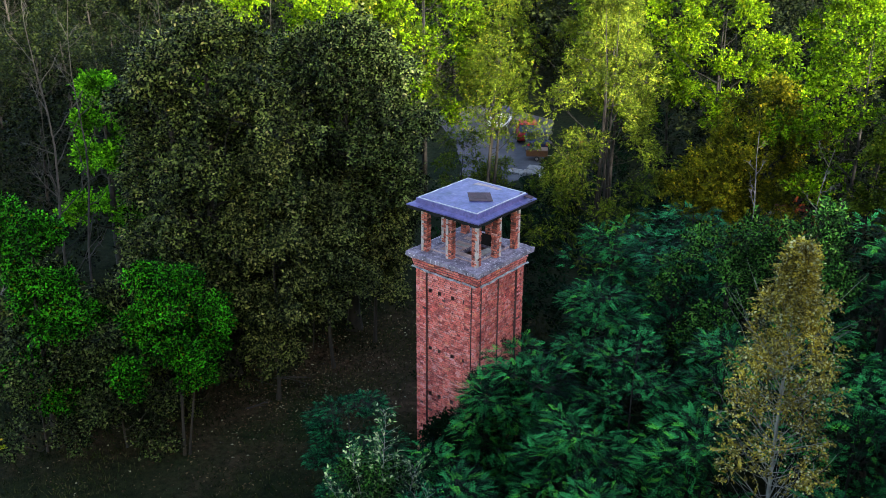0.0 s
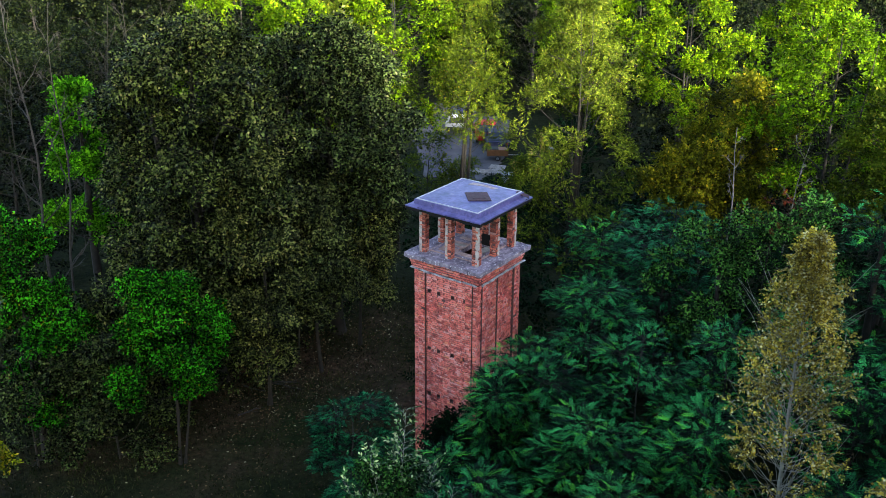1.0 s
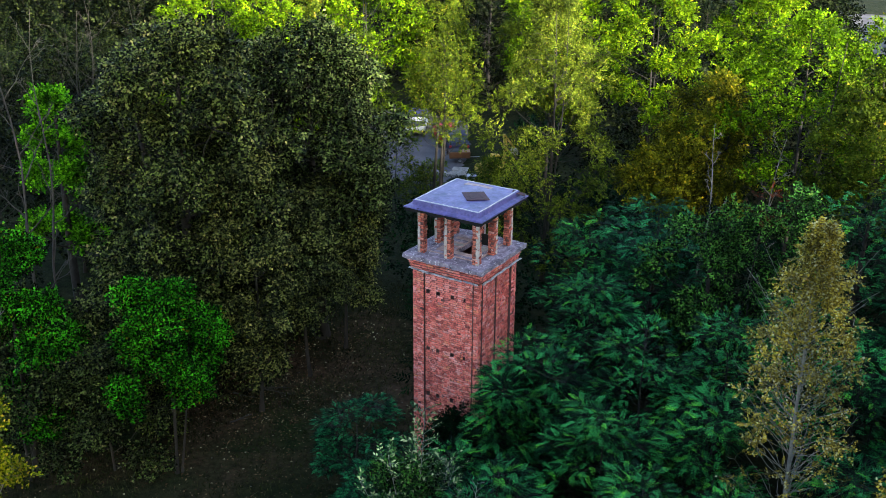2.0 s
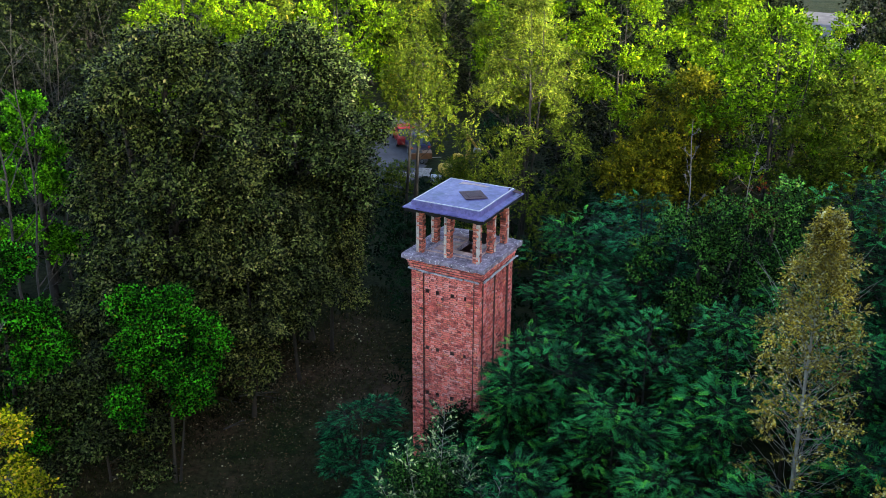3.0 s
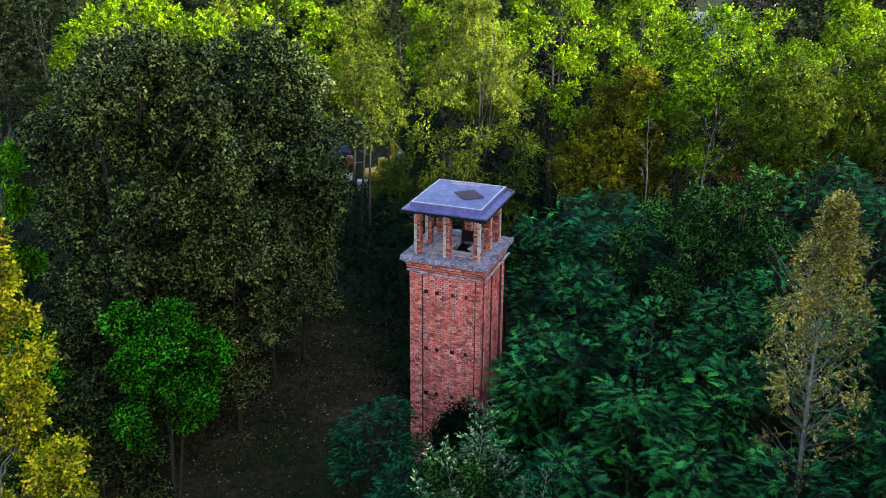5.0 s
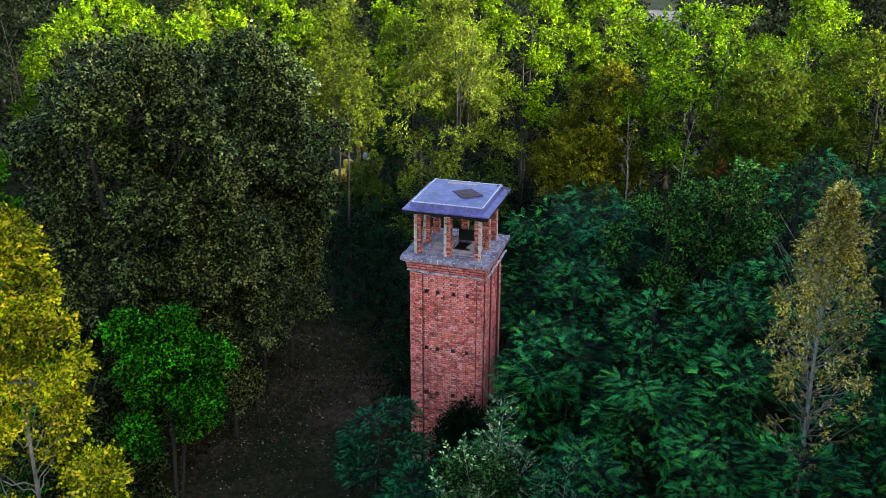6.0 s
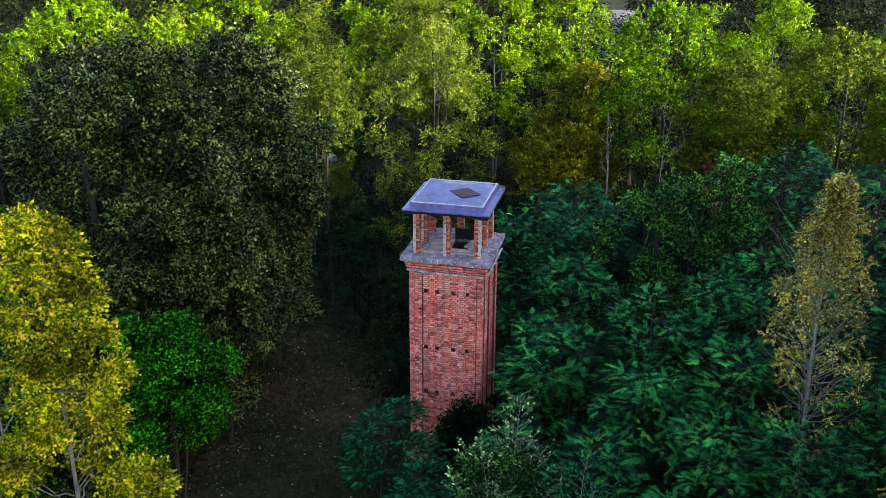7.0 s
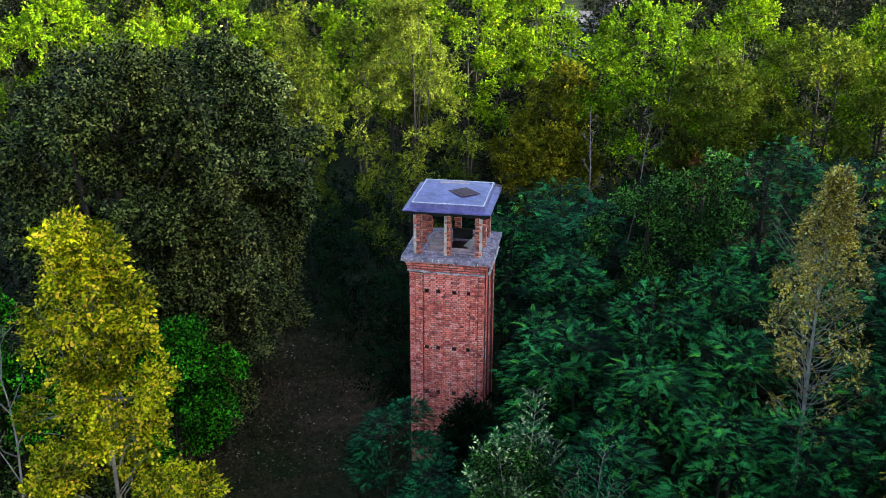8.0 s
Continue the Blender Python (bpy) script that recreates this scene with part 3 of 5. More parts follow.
# raised strips on the platform floor
for x0, x1, y0, y1, h in ((-0.86, 0.86, -0.87, -0.73, 0.05), (-0.86, -0.72, -0.72, 0.86, 0.05), (-0.7, -0.16, 0.28, 0.44, 0.07), (-0.7, 0.86, 0.73, 0.86, 0.12), (0.72, 0.86, -0.7, 0.7, 0.05), (-0.7, -0.16, -0.3, -0.22, 0.04)):
    part("floor_kerb", roughen(box_bm(x0, x1, y0, y1, FLOOR - 0.03, FLOOR + h, bevel=0.012), 0.008, 7), M_concrete, tower)
part("loose_slab", box_bm(-0.2, 0.34, -0.13, 0.13, 0, 0.05, bevel=0.01, m=pose(0.58, -0.1, FLOOR + 0.03, 4, -7, 72)), M_plank, tower, "broken pale plank across the floor opening")
part("plank", box_bm(-0.4, 0.4, -0.06, 0.06, 0, 0.03, bevel=0.006, m=pose(-0.5, -0.02, FLOOR + 0.03, 2, 0, 8)), M_plank, tower)

# worn pinkish screed inside the columns, round the opening
bm = bmesh.new()
for x0, x1, y0, y1 in ((-0.9, HX0 - 0.02, -0.9, 0.9), (HX1 + 0.02, 0.9, -0.9, 0.9), (HX0 - 0.02, HX1 + 0.02, -0.9, HY0 - 0.02), (HX0 - 0.02, HX1 + 0.02, HY1 + 0.02, 0.9)):
    add_box(bm, x0, x1, y0, y1, FLOOR - 0.04, FLOOR + 0.034)
part("floor_screed", bm, M_screed, tower, "worn pinkish floor screed")
# added black board, standing in for the tall dark void of the opening
part("trapdoor", roughen(box_bm(HX0 - 0.02, HX1 + 0.02, HY1 - 0.02, HY1 + 0.03, FLOOR - 0.05, FLOOR + 0.34, bevel=0.008), 0.01, 5), M_sootconcrete, tower, "black board added to extend the dark floor opening")

# zinc strips hanging under the cornice
for fx, (a, b2, z, tilt, pr) in ((0, (-1.30, -0.55, 7.46, 1.5, 1.385)), (0, (-0.75, 0.72, 7.44, 0.4, 1.40)), (0, (0.78, 1.30, 7.44, 2.6, 1.39)),
                                 (90, (-1.28, -0.2, 7.43, -1.2, 1.39)), (90, (-0.25, 1.25, 7.46, -0.4, 1.40))):
    m = Matrix.Rotation(radians(fx), 4, "Z") @ pose((a + b2) / 2, -pr, z, 0, tilt, 0)
    L = (b2 - a) / 2
    bm = bmesh.new()
    k = 14
    prof = ((0.0, 0.022), (-0.055, 0.012), (-0.068, -0.010), (-0.058, -0.016), (0.0, -0.01))
    rows = []
    for i in range(k + 1):
        u = -L + 2 * L * i / k
        w = 0.022 * noise.noise((u * 3, fx * 1.0, 2.2 + pr))
        rows.append([bm.verts.new((u, y + w, z2 + w * 0.8)) for y, z2 in prof])
    for r0, r1 in zip(rows, rows[1:]):
        for q in range(len(prof)):
            bm.faces.new((r0[q], r1[q], r1[(q + 1) % len(prof)], r0[(q + 1) % len(prof)]))
    bm.faces.new(rows[0][::-1])
    bm.faces.new(rows[-1])
    bmesh.ops.transform(bm, matrix=m, verts=bm.verts)
    bmesh.ops.recalc_face_normals(bm, faces=bm.faces)
    part("flashing", bm, M_zinc, tower, "bent grey zinc strip")

# columns: brick cores with a strip of whitewashed render up one edge
CW = 0.112
C = 1.02
COLUMNS = [(-C, -C, -1, -1), (0, -C, -1, -1), (C, -C, 1, -1), (C, 0, 1, 1), (C, C, 1, 1), (0, C, 1, 1), (-C, C, -1, 1), (-C, 0, -1, -1)]
columns = []
for i, (cx, cy, sx, sy) in enumerate(COLUMNS):
    col = part("column", box_bm(cx - CW + 0.012, cx + CW - 0.012, cy - CW + 0.012, cy + CW - 0.012, FLOOR - 0.02, EAVE + 0.03), M_mortar, tower, "brick column with a flaking white edge")
    columns.append((col, cx, cy, i))
    x0, x1 = sorted((cx + sx * (CW + 0.006), cx + sx * (CW - 0.085)))
    y0, y1 = sorted((cy + sy * (CW + 0.006), cy + sy * (CW - 0.085)))
    bm = box_bm(x0, x1, y0, y1, FLOOR - 0.01, EAVE + 0.01)
    bmesh.ops.subdivide_edges(bm, edges=[e for e in bm.edges if abs(e.verts[0].co.z - e.verts[1].co.z) > 0.5], cuts=18)
    part("render_strip", roughen(bm, 0.012, 6.0, i * 3.1), M_render, col, "flaking white render")

# roof: blackened soffit, sloping apron, raised middle with a pale edging
RX0, RX1, RY0, RY1 = -1.42, 1.46, -1.52, 1.56
bm = box_bm(RX0 + 0.025, RX1 - 0.025, RY0 + 0.025, RY1 - 0.025, EAVE - 0.03, EAVE + 0.10)
bmesh.ops.subdivide_edges(bm, edges=bm.edges, cuts=14, use_grid_fill=True)
for v in bm.verts:
    if v.co.z < EAVE + 0.04:
        v.co.z += -abs(noise.noise(v.co * 6.5)) * 0.13 + 0.02
    v.co += noise.noise_vector(v.co * 7) * 0.02
part("soffit", bm, M_sootconcrete, tower, "blackened ragged concrete soffit")
IN = 0.22
bm = bmesh.new()
rings = []
for k, (inset, z) in enumerate(((0.0, 9.565), (0.0, 9.60), (IN - 0.02, 9.635), (IN, 9.79))):
    ring = []
    cs = [(RX0 + inset, RY0 + inset), (RX1 - inset, RY0 + inset), (RX1 - inset, RY1 - inset), (RX0 + inset, RY1 - inset)]
    for (ax, ay), (bx, by) in zip(cs, cs[1:] + cs[:1]):
        for i in range(12):
            f = i / 12
            w = noise.noise((ax + (bx - ax) * f * 3, ay + (by - ay) * f * 3, k * 0.7)) * (0.016 if k < 2 else 0.006)
            ring.append(bm.verts.new((ax + (bx - ax) * f, ay + (by - ay) * f, z + w)))
    rings.append(ring)
for r0, r1 in zip(rings, rings[1:]):
    for i in range(48):
        bm.faces.new((r0[i], r0[(i + 1) % 48], r1[(i + 1) % 48], r1[i]))
cv = bm.verts.new((0.02, 0.02, 9.84))
for i in range(48):
    bm.faces.new((rings[-1][i], rings[-1][(i + 1) % 48], cv))
bm.faces.new(rings[0][::-1])
part("roof", bm, M_roof, tower, "faded blue-grey roofing sheet with worn edges")
i0 = IN + 0.05
cs = [(RX0 + i0, RY0 + i0), (RX1 - i0, RY0 + i0), (RX1 - i0, RY1 - i0), (RX0 + i0, RY1 - i0)]
for (ax, ay), (bx, by) in zip(cs, cs[1:] + cs[:1]):
    f = np.linspace(0.0, 1.0, 14)
    pts = np.stack([ax + (bx - ax) * f, ay + (by - ay) * f, 9.795 + 0 * f], -1)
    pts += np.array([[noise.noise((x * 2.3, y * 2.3, 1.0)) * 0.018, noise.noise((x * 2.3, y * 2.3, 5.0)) * 0.018, 0.006] for x, y, z in pts])
    v, fc = tubes([(pts, np.full(14, 0.018), 6)])
    mesh_part("edging", mesh_from("edging", v, fc, M_rim, True), tower, "pale metal edging")
hatch = part("roof_hatch", box_bm(-0.37, 0.37, -0.42, 0.42, 0, 0.016, bevel=0.005, m=pose(0.37, -0.03, 9.828, -0.6, 1.3, 43)), M_rusty, tower, "rusty brown sheet hatch")
part("hatch_panel", box_bm(-0.21, 0.21, -0.25, 0.25, 0.012, 0.026, bevel=0.006, m=pose(0.37, -0.03, 9.828, -0.6, 1.3, 43)), M_rusty, hatch)
bm = bmesh.new()
pts2 = [(-0.62, 0.86), (-0.1, 0.98), (0.34, 0.92), (0.42, 1.10), (0.0, 1.17), (-0.6, 1.14)]
lo = [bm.verts.new((x, y, 9.790)) for x, y in pts2]
hi = [bm.verts.new((x, y, 9.816 - 0.012 * (y > 1.05))) for x, y in pts2]
bm.faces.new(hi)
for i in range(6):
    bm.faces.new((lo[i], lo[(i + 1) % 6], hi[(i + 1) % 6], hi[i]))
part("roof_patch", bm, M_rustpatch, tower, "pale pinkish rust patch")
part("lifted_sheet", box_bm(-0.22, 0.22, -0.10, 0.10, 0, 0.012, m=pose(1.28, 1.22, 9.74, 6, 14, 20)), M_rusty, tower, "loose curled sheet at the roof corner")

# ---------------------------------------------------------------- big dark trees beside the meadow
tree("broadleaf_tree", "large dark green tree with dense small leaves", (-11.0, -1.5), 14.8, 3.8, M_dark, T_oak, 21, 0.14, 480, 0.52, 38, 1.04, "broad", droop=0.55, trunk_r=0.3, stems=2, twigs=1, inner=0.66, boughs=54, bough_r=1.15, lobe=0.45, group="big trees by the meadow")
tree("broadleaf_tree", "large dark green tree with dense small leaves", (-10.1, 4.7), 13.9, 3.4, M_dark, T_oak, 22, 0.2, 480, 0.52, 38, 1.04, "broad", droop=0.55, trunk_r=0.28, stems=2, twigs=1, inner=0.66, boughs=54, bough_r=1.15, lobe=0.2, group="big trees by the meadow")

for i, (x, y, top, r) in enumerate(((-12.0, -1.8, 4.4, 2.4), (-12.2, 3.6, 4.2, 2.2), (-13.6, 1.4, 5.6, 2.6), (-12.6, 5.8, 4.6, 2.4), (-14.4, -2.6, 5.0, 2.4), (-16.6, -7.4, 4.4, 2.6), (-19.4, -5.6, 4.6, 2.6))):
    tree("undergrowth_bush", "dark undergrowth bush filling a shaded gap", (x, y), top, r, M_dark, T_oak, 170 + i, 0.04, 22, 0.9, 40, 1.1, "dome", trunk_r=0.06, category="bush", group="undergrowth")

for i, (x, y, top, r) in enumerate(((-9.7, -7.4, 4.6, 1.7), (-11.6, -9.4, 4.8, 2.0), (-13.4, -7.6, 5.0, 2.0), (-10.4, -5.2, 4.4, 1.8))):
    tree("undergrowth_bush", "dull green undergrowth bush below the bright trees", (x, y), top, r, M_dark, T_maple, 480 + i, 0.1, 40, 0.5, 44, 0.95, "dome", trunk_r=0.05, boughs=10, bough_r=0.7, category="bush", group="undergrowth")

# low boughs of the big trees as added trees, leaves paled to look lit
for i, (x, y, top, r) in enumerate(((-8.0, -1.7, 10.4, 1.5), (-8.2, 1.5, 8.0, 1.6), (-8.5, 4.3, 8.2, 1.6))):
    tree("hanging_tree", "paler grey-green hanging boughs, added as a separate tree", (x, y), top, r, M_greygreen_lit, T_oak, 190 + i, (0.16, 0.36, 0.34)[i], 110, 0.45, 40, 0.92, "dome", droop=0.7, trunk_r=0.08, inner=0.7, boughs=22, bough_r=0.75, group="grey-green trees at the meadow")

# bright green small trees left of the meadow
tree("small_tree", "low bright green round-leaved tree", (-7.7, -6.4), 7.3, 2.15, M_bright, T_maple, 39, 0.44, 120, 0.36, 56, 0.85, "round", boughs=14, bough_r=0.65, lobe=0.5, trunk_r=0.06, inner=0.45, stems=3, lean=(0.1, -0.1))
tree("small_tree", "bright green leafy tree with a leaning trunk", (-12.0, -8.8), 9.2, 2.1, M_bright, T_maple, 34, 0.2, 110, 0.42, 56, 0.9, "dome", boughs=13, bough_r=0.8, lobe=0.5, trunk_r=0.12, inner=0.6, stems=2)
tree("small_tree", "vivid green tree behind bare stems", (-18.6, -1.2), 11.6, 1.6, M_vivid, T_maple, 33, 0.35, 70, 0.36, 44, 1.2, "round", inner=0.5, boughs=11, bough_r=0.6, flat=0.55)

# the yellow tree close to the walk
tree("yellow_tree", "yellowing maple-like tree with golden leaves", (-3.5, -16.95), 14.7, 2.85, M_yellow, T_maple, 44, 0.22, 440, 0.23, 20, 0.72, "spire", M_deadpale, trunk_r=0.085, twigs=1, inner=0.35, boughs=50, bough_r=0.5, flat=0.6, lean=(-0.15, 0.0), bare_limbs=8)

# thin autumn tree
tree("thin_tree", "slender ochre-leaved tree with pale bare branches", (11.6, -2.8), 12.1, 2.45, M_autumn, T_small, 42, 0.3, 150, 0.23, 46, 0.72, "taper", M_palebark, trunk_r=0.085, twigs=3, inner=0.3, bare_limbs=50, thin=0.94, limb_k=0.07)
tree("thin_tree", "slender ochre-leaved tree with pale bare branches", (14.6, -5.2), 7.6, 1.5, M_autumn, T_small, 43, 0.25, 60, 0.3, 14, 0.8, "taper", M_palebark, trunk_r=0.07, twigs=3, inner=0.3, thin=0.6, bare_limbs=14)

# feathery trees right of the tower
LOC = [(4.5, -2.6, 6.5, 1.7), (6.7, -1.0, 7.3, 1.8), (4.0, 1.8, 7.2, 1.9), (8.8, 0.4, 7.6, 2.0), (6.9, -4.0, 6.4, 1.7), (8.9, -6.1, 5.9, 1.8),
       (5.6, -7.6, 5.5, 1.6), (11.2, -6.1, 6.0, 1.8), (9.6, -2.6, 6.5, 1.6), (12.6, 0.6, 7.2, 2.0), (13.4, -3.2, 6.4, 1.8), (10.6, 2.9, 7.9, 1.9), (3.0, -5.4, 4.2, 1.3), (3.2, -1.9, 6.5, 1.0), (3.6, -3.5, 6.1, 0.9)]
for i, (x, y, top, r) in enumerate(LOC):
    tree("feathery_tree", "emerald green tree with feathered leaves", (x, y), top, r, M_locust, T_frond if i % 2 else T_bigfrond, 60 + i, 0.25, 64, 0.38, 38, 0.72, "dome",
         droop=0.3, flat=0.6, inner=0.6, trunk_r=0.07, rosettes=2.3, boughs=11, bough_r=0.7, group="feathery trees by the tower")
# denser trees behind them
for i, (x, y, top, r, mat, tp) in enumerate(((6.6, 5.2, 9.2, 2.4, M_copse, T_oak), (8.8, 6.8, 9.7, 2.2, M_copse, T_oak), (11.2, 7.4, 10.3, 2.3, M_locust, T_frond), (14.6, 6.6, 10.0, 2.4, M_locust, T_frond),
                                             (1.4, 7.2, 7.2, 2.0, M_locust, T_frond), (3.0, 10.0, 7.6, 2.1, M_teal, T_frond), (4.4, 6.4, 8.0, 1.9, M_teal, T_frond), (17.5, 4.2, 9.0, 2.4, M_locust, T_frond), (15.6, 1.6, 8.0, 2.2, M_teal, T_frond), (13.4, 8.4, 9.6, 2.2, M_teal, T_frond))):
    tree("dense_tree", "dense dark green tree in the thicket", (x, y), top, r, mat, tp, 80 + i, 0.15, 74, 0.52, 44, 0.88, "dome", droop=0.2, flat=0.6, inner=0.6, boughs=14, bough_r=0.85, rosettes=1.8 if tp is T_frond else 0, group="thicket trees")
# reddening shoots on one of them
tree("sumac_bush", "small reddish autumn shrub crown", (8.1, 6.0), 9.8, 0.9, M_rust, T_frond, 95, 0.86, 6, 0.35, 10, 0.6, "round", trunk_r=0.05, category="bush")

# shrubs at the tower's foot
tree("shrub", "blue-green feathery shrub in dark grass", (-1.25, -4.7), 4.2, 1.6, M_teal, T_frond, 101, 0.2, 40, 0.46, 42, 0.45, "dome", droop=0.2, flat=0.55, trunk_r=0.05, boughs=9, bough_r=0.6, rosettes=7, category="bush")
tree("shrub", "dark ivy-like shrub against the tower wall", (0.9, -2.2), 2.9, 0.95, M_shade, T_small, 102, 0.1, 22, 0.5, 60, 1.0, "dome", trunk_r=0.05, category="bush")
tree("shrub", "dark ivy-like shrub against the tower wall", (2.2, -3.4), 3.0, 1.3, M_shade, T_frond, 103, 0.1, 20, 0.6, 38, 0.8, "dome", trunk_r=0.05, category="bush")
tree("shrub", "low blue-green shrub in dark grass", (0.7, -6.2), 3.2, 1.5, M_teal, T_frond, 104, 0.15, 34, 0.42, 38, 0.45, "dome", trunk_r=0.05, boughs=8, bough_r=0.6, rosettes=6, category="bush")


def wand_shrub(label, at, wands, foliage, seed, bush=0.9):
    """Upright arching wands, each with side shoots in two ranks and small leaves along them."""
    rng = np.random.RandomState(seed)
    gx, gy = at
    gz = ground_z(gx, gy)
    paths, P, A, U, S = [], [], [], [], []
    for wx, wy, top, side in wands:
        t = np.linspace(0, 1, 9)
        pts = np.stack([wx * t ** 1.4, wy * t ** 1.4, (top - gz) * t], -1) + rng.normal(0, 0.03, (9, 3)) * t[:, None]
        paths.append((pts, 0.03 * (1.1 - t), 5))
        n = int((top - gz) * 5)
        for q in range(n):
            f = 0.45 + 0.55 * (q + rng.uniform(0, 0.6)) / n
            base = np.array([np.interp(f, t, pts[:, c]) for c in range(3)])
            an = side + (2.6 if q % 2 else 0.0) + rng.uniform(-0.45, 0.45)
            L = bush * (1.15 - f) * rng.uniform(0.8, 1.3) + 0.12
            d = unit(np.array((math.cos(an), math.sin(an), rng.uniform(0.5, 1.1))))
            u = np.linspace(0, 1, 4)[:, None]
            shoot = base + d * L * u + np.array((0, 0, -0.12 * L)) * u ** 2
            paths.append((shoot, np.array((0.008, 0.006, 0.005, 0.003)), 3))
            m = max(2, int(L / 0.2))
            for k in range(m):
                v = (k + 0.3) / m
                P.append(base + d * L * v)
                A.append(d + rng.normal(0, 0.12, 3))
                U.append(np.array((0, 0, 1.0)) + rng.normal(0, 0.25, 3))
                S.append(rng.uniform(0.8, 1.15))
    root = tagged(new("sapling"), label, "sapling")
    root.location = (gx, gy, gz)
    v, f = tubes(paths)
    mesh_part("stem", mesh_from("stem", v, f, M_palebark, True), root)
    mesh_part("leaves", leaves_at("leaves", T_shoot, np.array(P), np.array(A), np.array(U), np.array(S), foliage, rng), root)
    return root


T_shoot = [sprig(TR, 7, 0.26, 0.12, 0.055, 0.1, 42) for _ in range(4)]
wand_shrub("pale silvery sapling with upright wands", (3.2, -8.0), [(0.45, -0.1, 7.1, 0.2), (0.0, 0.3, 5.7, 0.9), (-0.6, -0.3, 5.6, -0.4), (-1.1, 0.1, 5.1, 0.2), (1.1, 0.4, 5.3, 0.6), (-1.3, -0.6, 4.6, 0.0), (1.4, -0.6, 4.7, 0.5), (0.2, -1.1, 4.7, 0.3), (0.6, 1.0, 5.0, 1.2)], M_silver, 105, 1.15)
tree("shrub", "soft green leafy shrub round the silvery sapling", (3.2, -8.0), 5.2, 1.4, M_copse, T_small, 107, 0.3, 70, 0.36, 34, 0.8, "dome", trunk_r=0.04, boughs=14, bough_r=0.5, category="bush")
wand_shrub("blue-green sapling with upright wands", (5.2, -8.6), [(0.3, 0.0, 5.9, 0.4), (-0.4, 0.3, 5.3, 0.8), (0.6, -0.4, 5.2, -0.2), (-0.2, -0.6, 4.8, 0.2), (0.9, 0.4, 4.7, 0.5)], M_teal, 106, 0.9)
# undergrowth, many bushes added: near-black leaves put shade into the gaps
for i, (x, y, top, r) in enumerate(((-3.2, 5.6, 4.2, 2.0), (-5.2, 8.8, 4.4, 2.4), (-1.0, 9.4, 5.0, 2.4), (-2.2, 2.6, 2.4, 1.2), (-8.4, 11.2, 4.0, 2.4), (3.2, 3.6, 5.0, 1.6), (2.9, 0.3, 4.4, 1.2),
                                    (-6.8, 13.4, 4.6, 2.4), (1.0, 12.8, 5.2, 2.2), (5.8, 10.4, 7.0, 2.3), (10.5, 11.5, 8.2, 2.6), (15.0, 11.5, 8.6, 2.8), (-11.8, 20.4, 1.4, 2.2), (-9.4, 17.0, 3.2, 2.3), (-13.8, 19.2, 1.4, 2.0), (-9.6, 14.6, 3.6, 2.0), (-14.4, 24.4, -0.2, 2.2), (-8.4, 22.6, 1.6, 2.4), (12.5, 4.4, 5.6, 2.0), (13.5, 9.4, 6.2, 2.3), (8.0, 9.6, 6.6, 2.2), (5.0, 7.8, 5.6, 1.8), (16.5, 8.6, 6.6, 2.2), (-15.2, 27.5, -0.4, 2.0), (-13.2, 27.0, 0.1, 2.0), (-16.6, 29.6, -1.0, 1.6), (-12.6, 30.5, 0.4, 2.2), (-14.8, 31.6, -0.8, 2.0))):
    tree("undergrowth_bush", "dark undergrowth bush filling a shaded gap", (x, y), top, r, M_shade, T_frond if i % 2 else T_oak, 120 + i, 0.08, 14, 0.95, 13, 1.6, "dome", trunk_r=0.06, category="bush", group="undergrowth")

# more added bushes, coloured near black so that open gaps read as shade
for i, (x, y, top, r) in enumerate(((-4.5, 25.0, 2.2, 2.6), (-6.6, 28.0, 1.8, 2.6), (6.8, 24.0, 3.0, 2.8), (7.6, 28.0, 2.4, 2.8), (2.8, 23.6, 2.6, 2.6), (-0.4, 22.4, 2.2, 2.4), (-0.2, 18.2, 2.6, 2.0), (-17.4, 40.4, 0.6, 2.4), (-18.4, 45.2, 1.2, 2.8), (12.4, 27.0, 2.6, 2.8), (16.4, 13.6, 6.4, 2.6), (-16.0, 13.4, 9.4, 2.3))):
    tree("undergrowth_bush", "dark undergrowth bush filling a shaded gap", (x, y), top, r, M_shade, T_wood, 180 + i, 0.05, 20, 0.9, 16, 0.8, "dome", trunk_r=0.06, category="bush", group="undergrowth")

# ---------------------------------------------------------------- the lighter trees behind
tree("poplar", "tall airy pale yellow-green poplar", (-4.9, 16.0), 14.4, 4.1, M_poplar, T_small, 141, 0.08, 230, 0.5, 46, 0.82, "column", twigs=2, inner=0.5, stems=3, trunk_r=0.1, bare_limbs=14, boughs=44, bough_r=0.85, thin=0.5)
tree("poplar", "tall airy pale yellow-green poplar", (-6.9, 20.2), 13.6, 2.5, M_olive, T_small, 142, 0.58, 110, 0.5, 44, 0.85, "round", twigs=2, inner=0.5, trunk_r=0.12, boughs=14, bough_r=1.0)
for i, (x, y, lean, top) in enumerate(((-14.6, 13.2, 0.4, 11.8), (-12.4, 17.0, 0.9, 13.4), (-11.4, 16.2, 0.2, 12.6), (-9.4, 13.4, 0.3, 11.8))):
    tree("slim_tree", "slim dark-stemmed tree with thin olive foliage", (x, y), top, 1.9, M_olive, T_small, 150 + i, 0.62, 46, 0.5, 28, 0.9, "round", lean=(lean, 0.2), trunk_r=0.11, twigs=1)
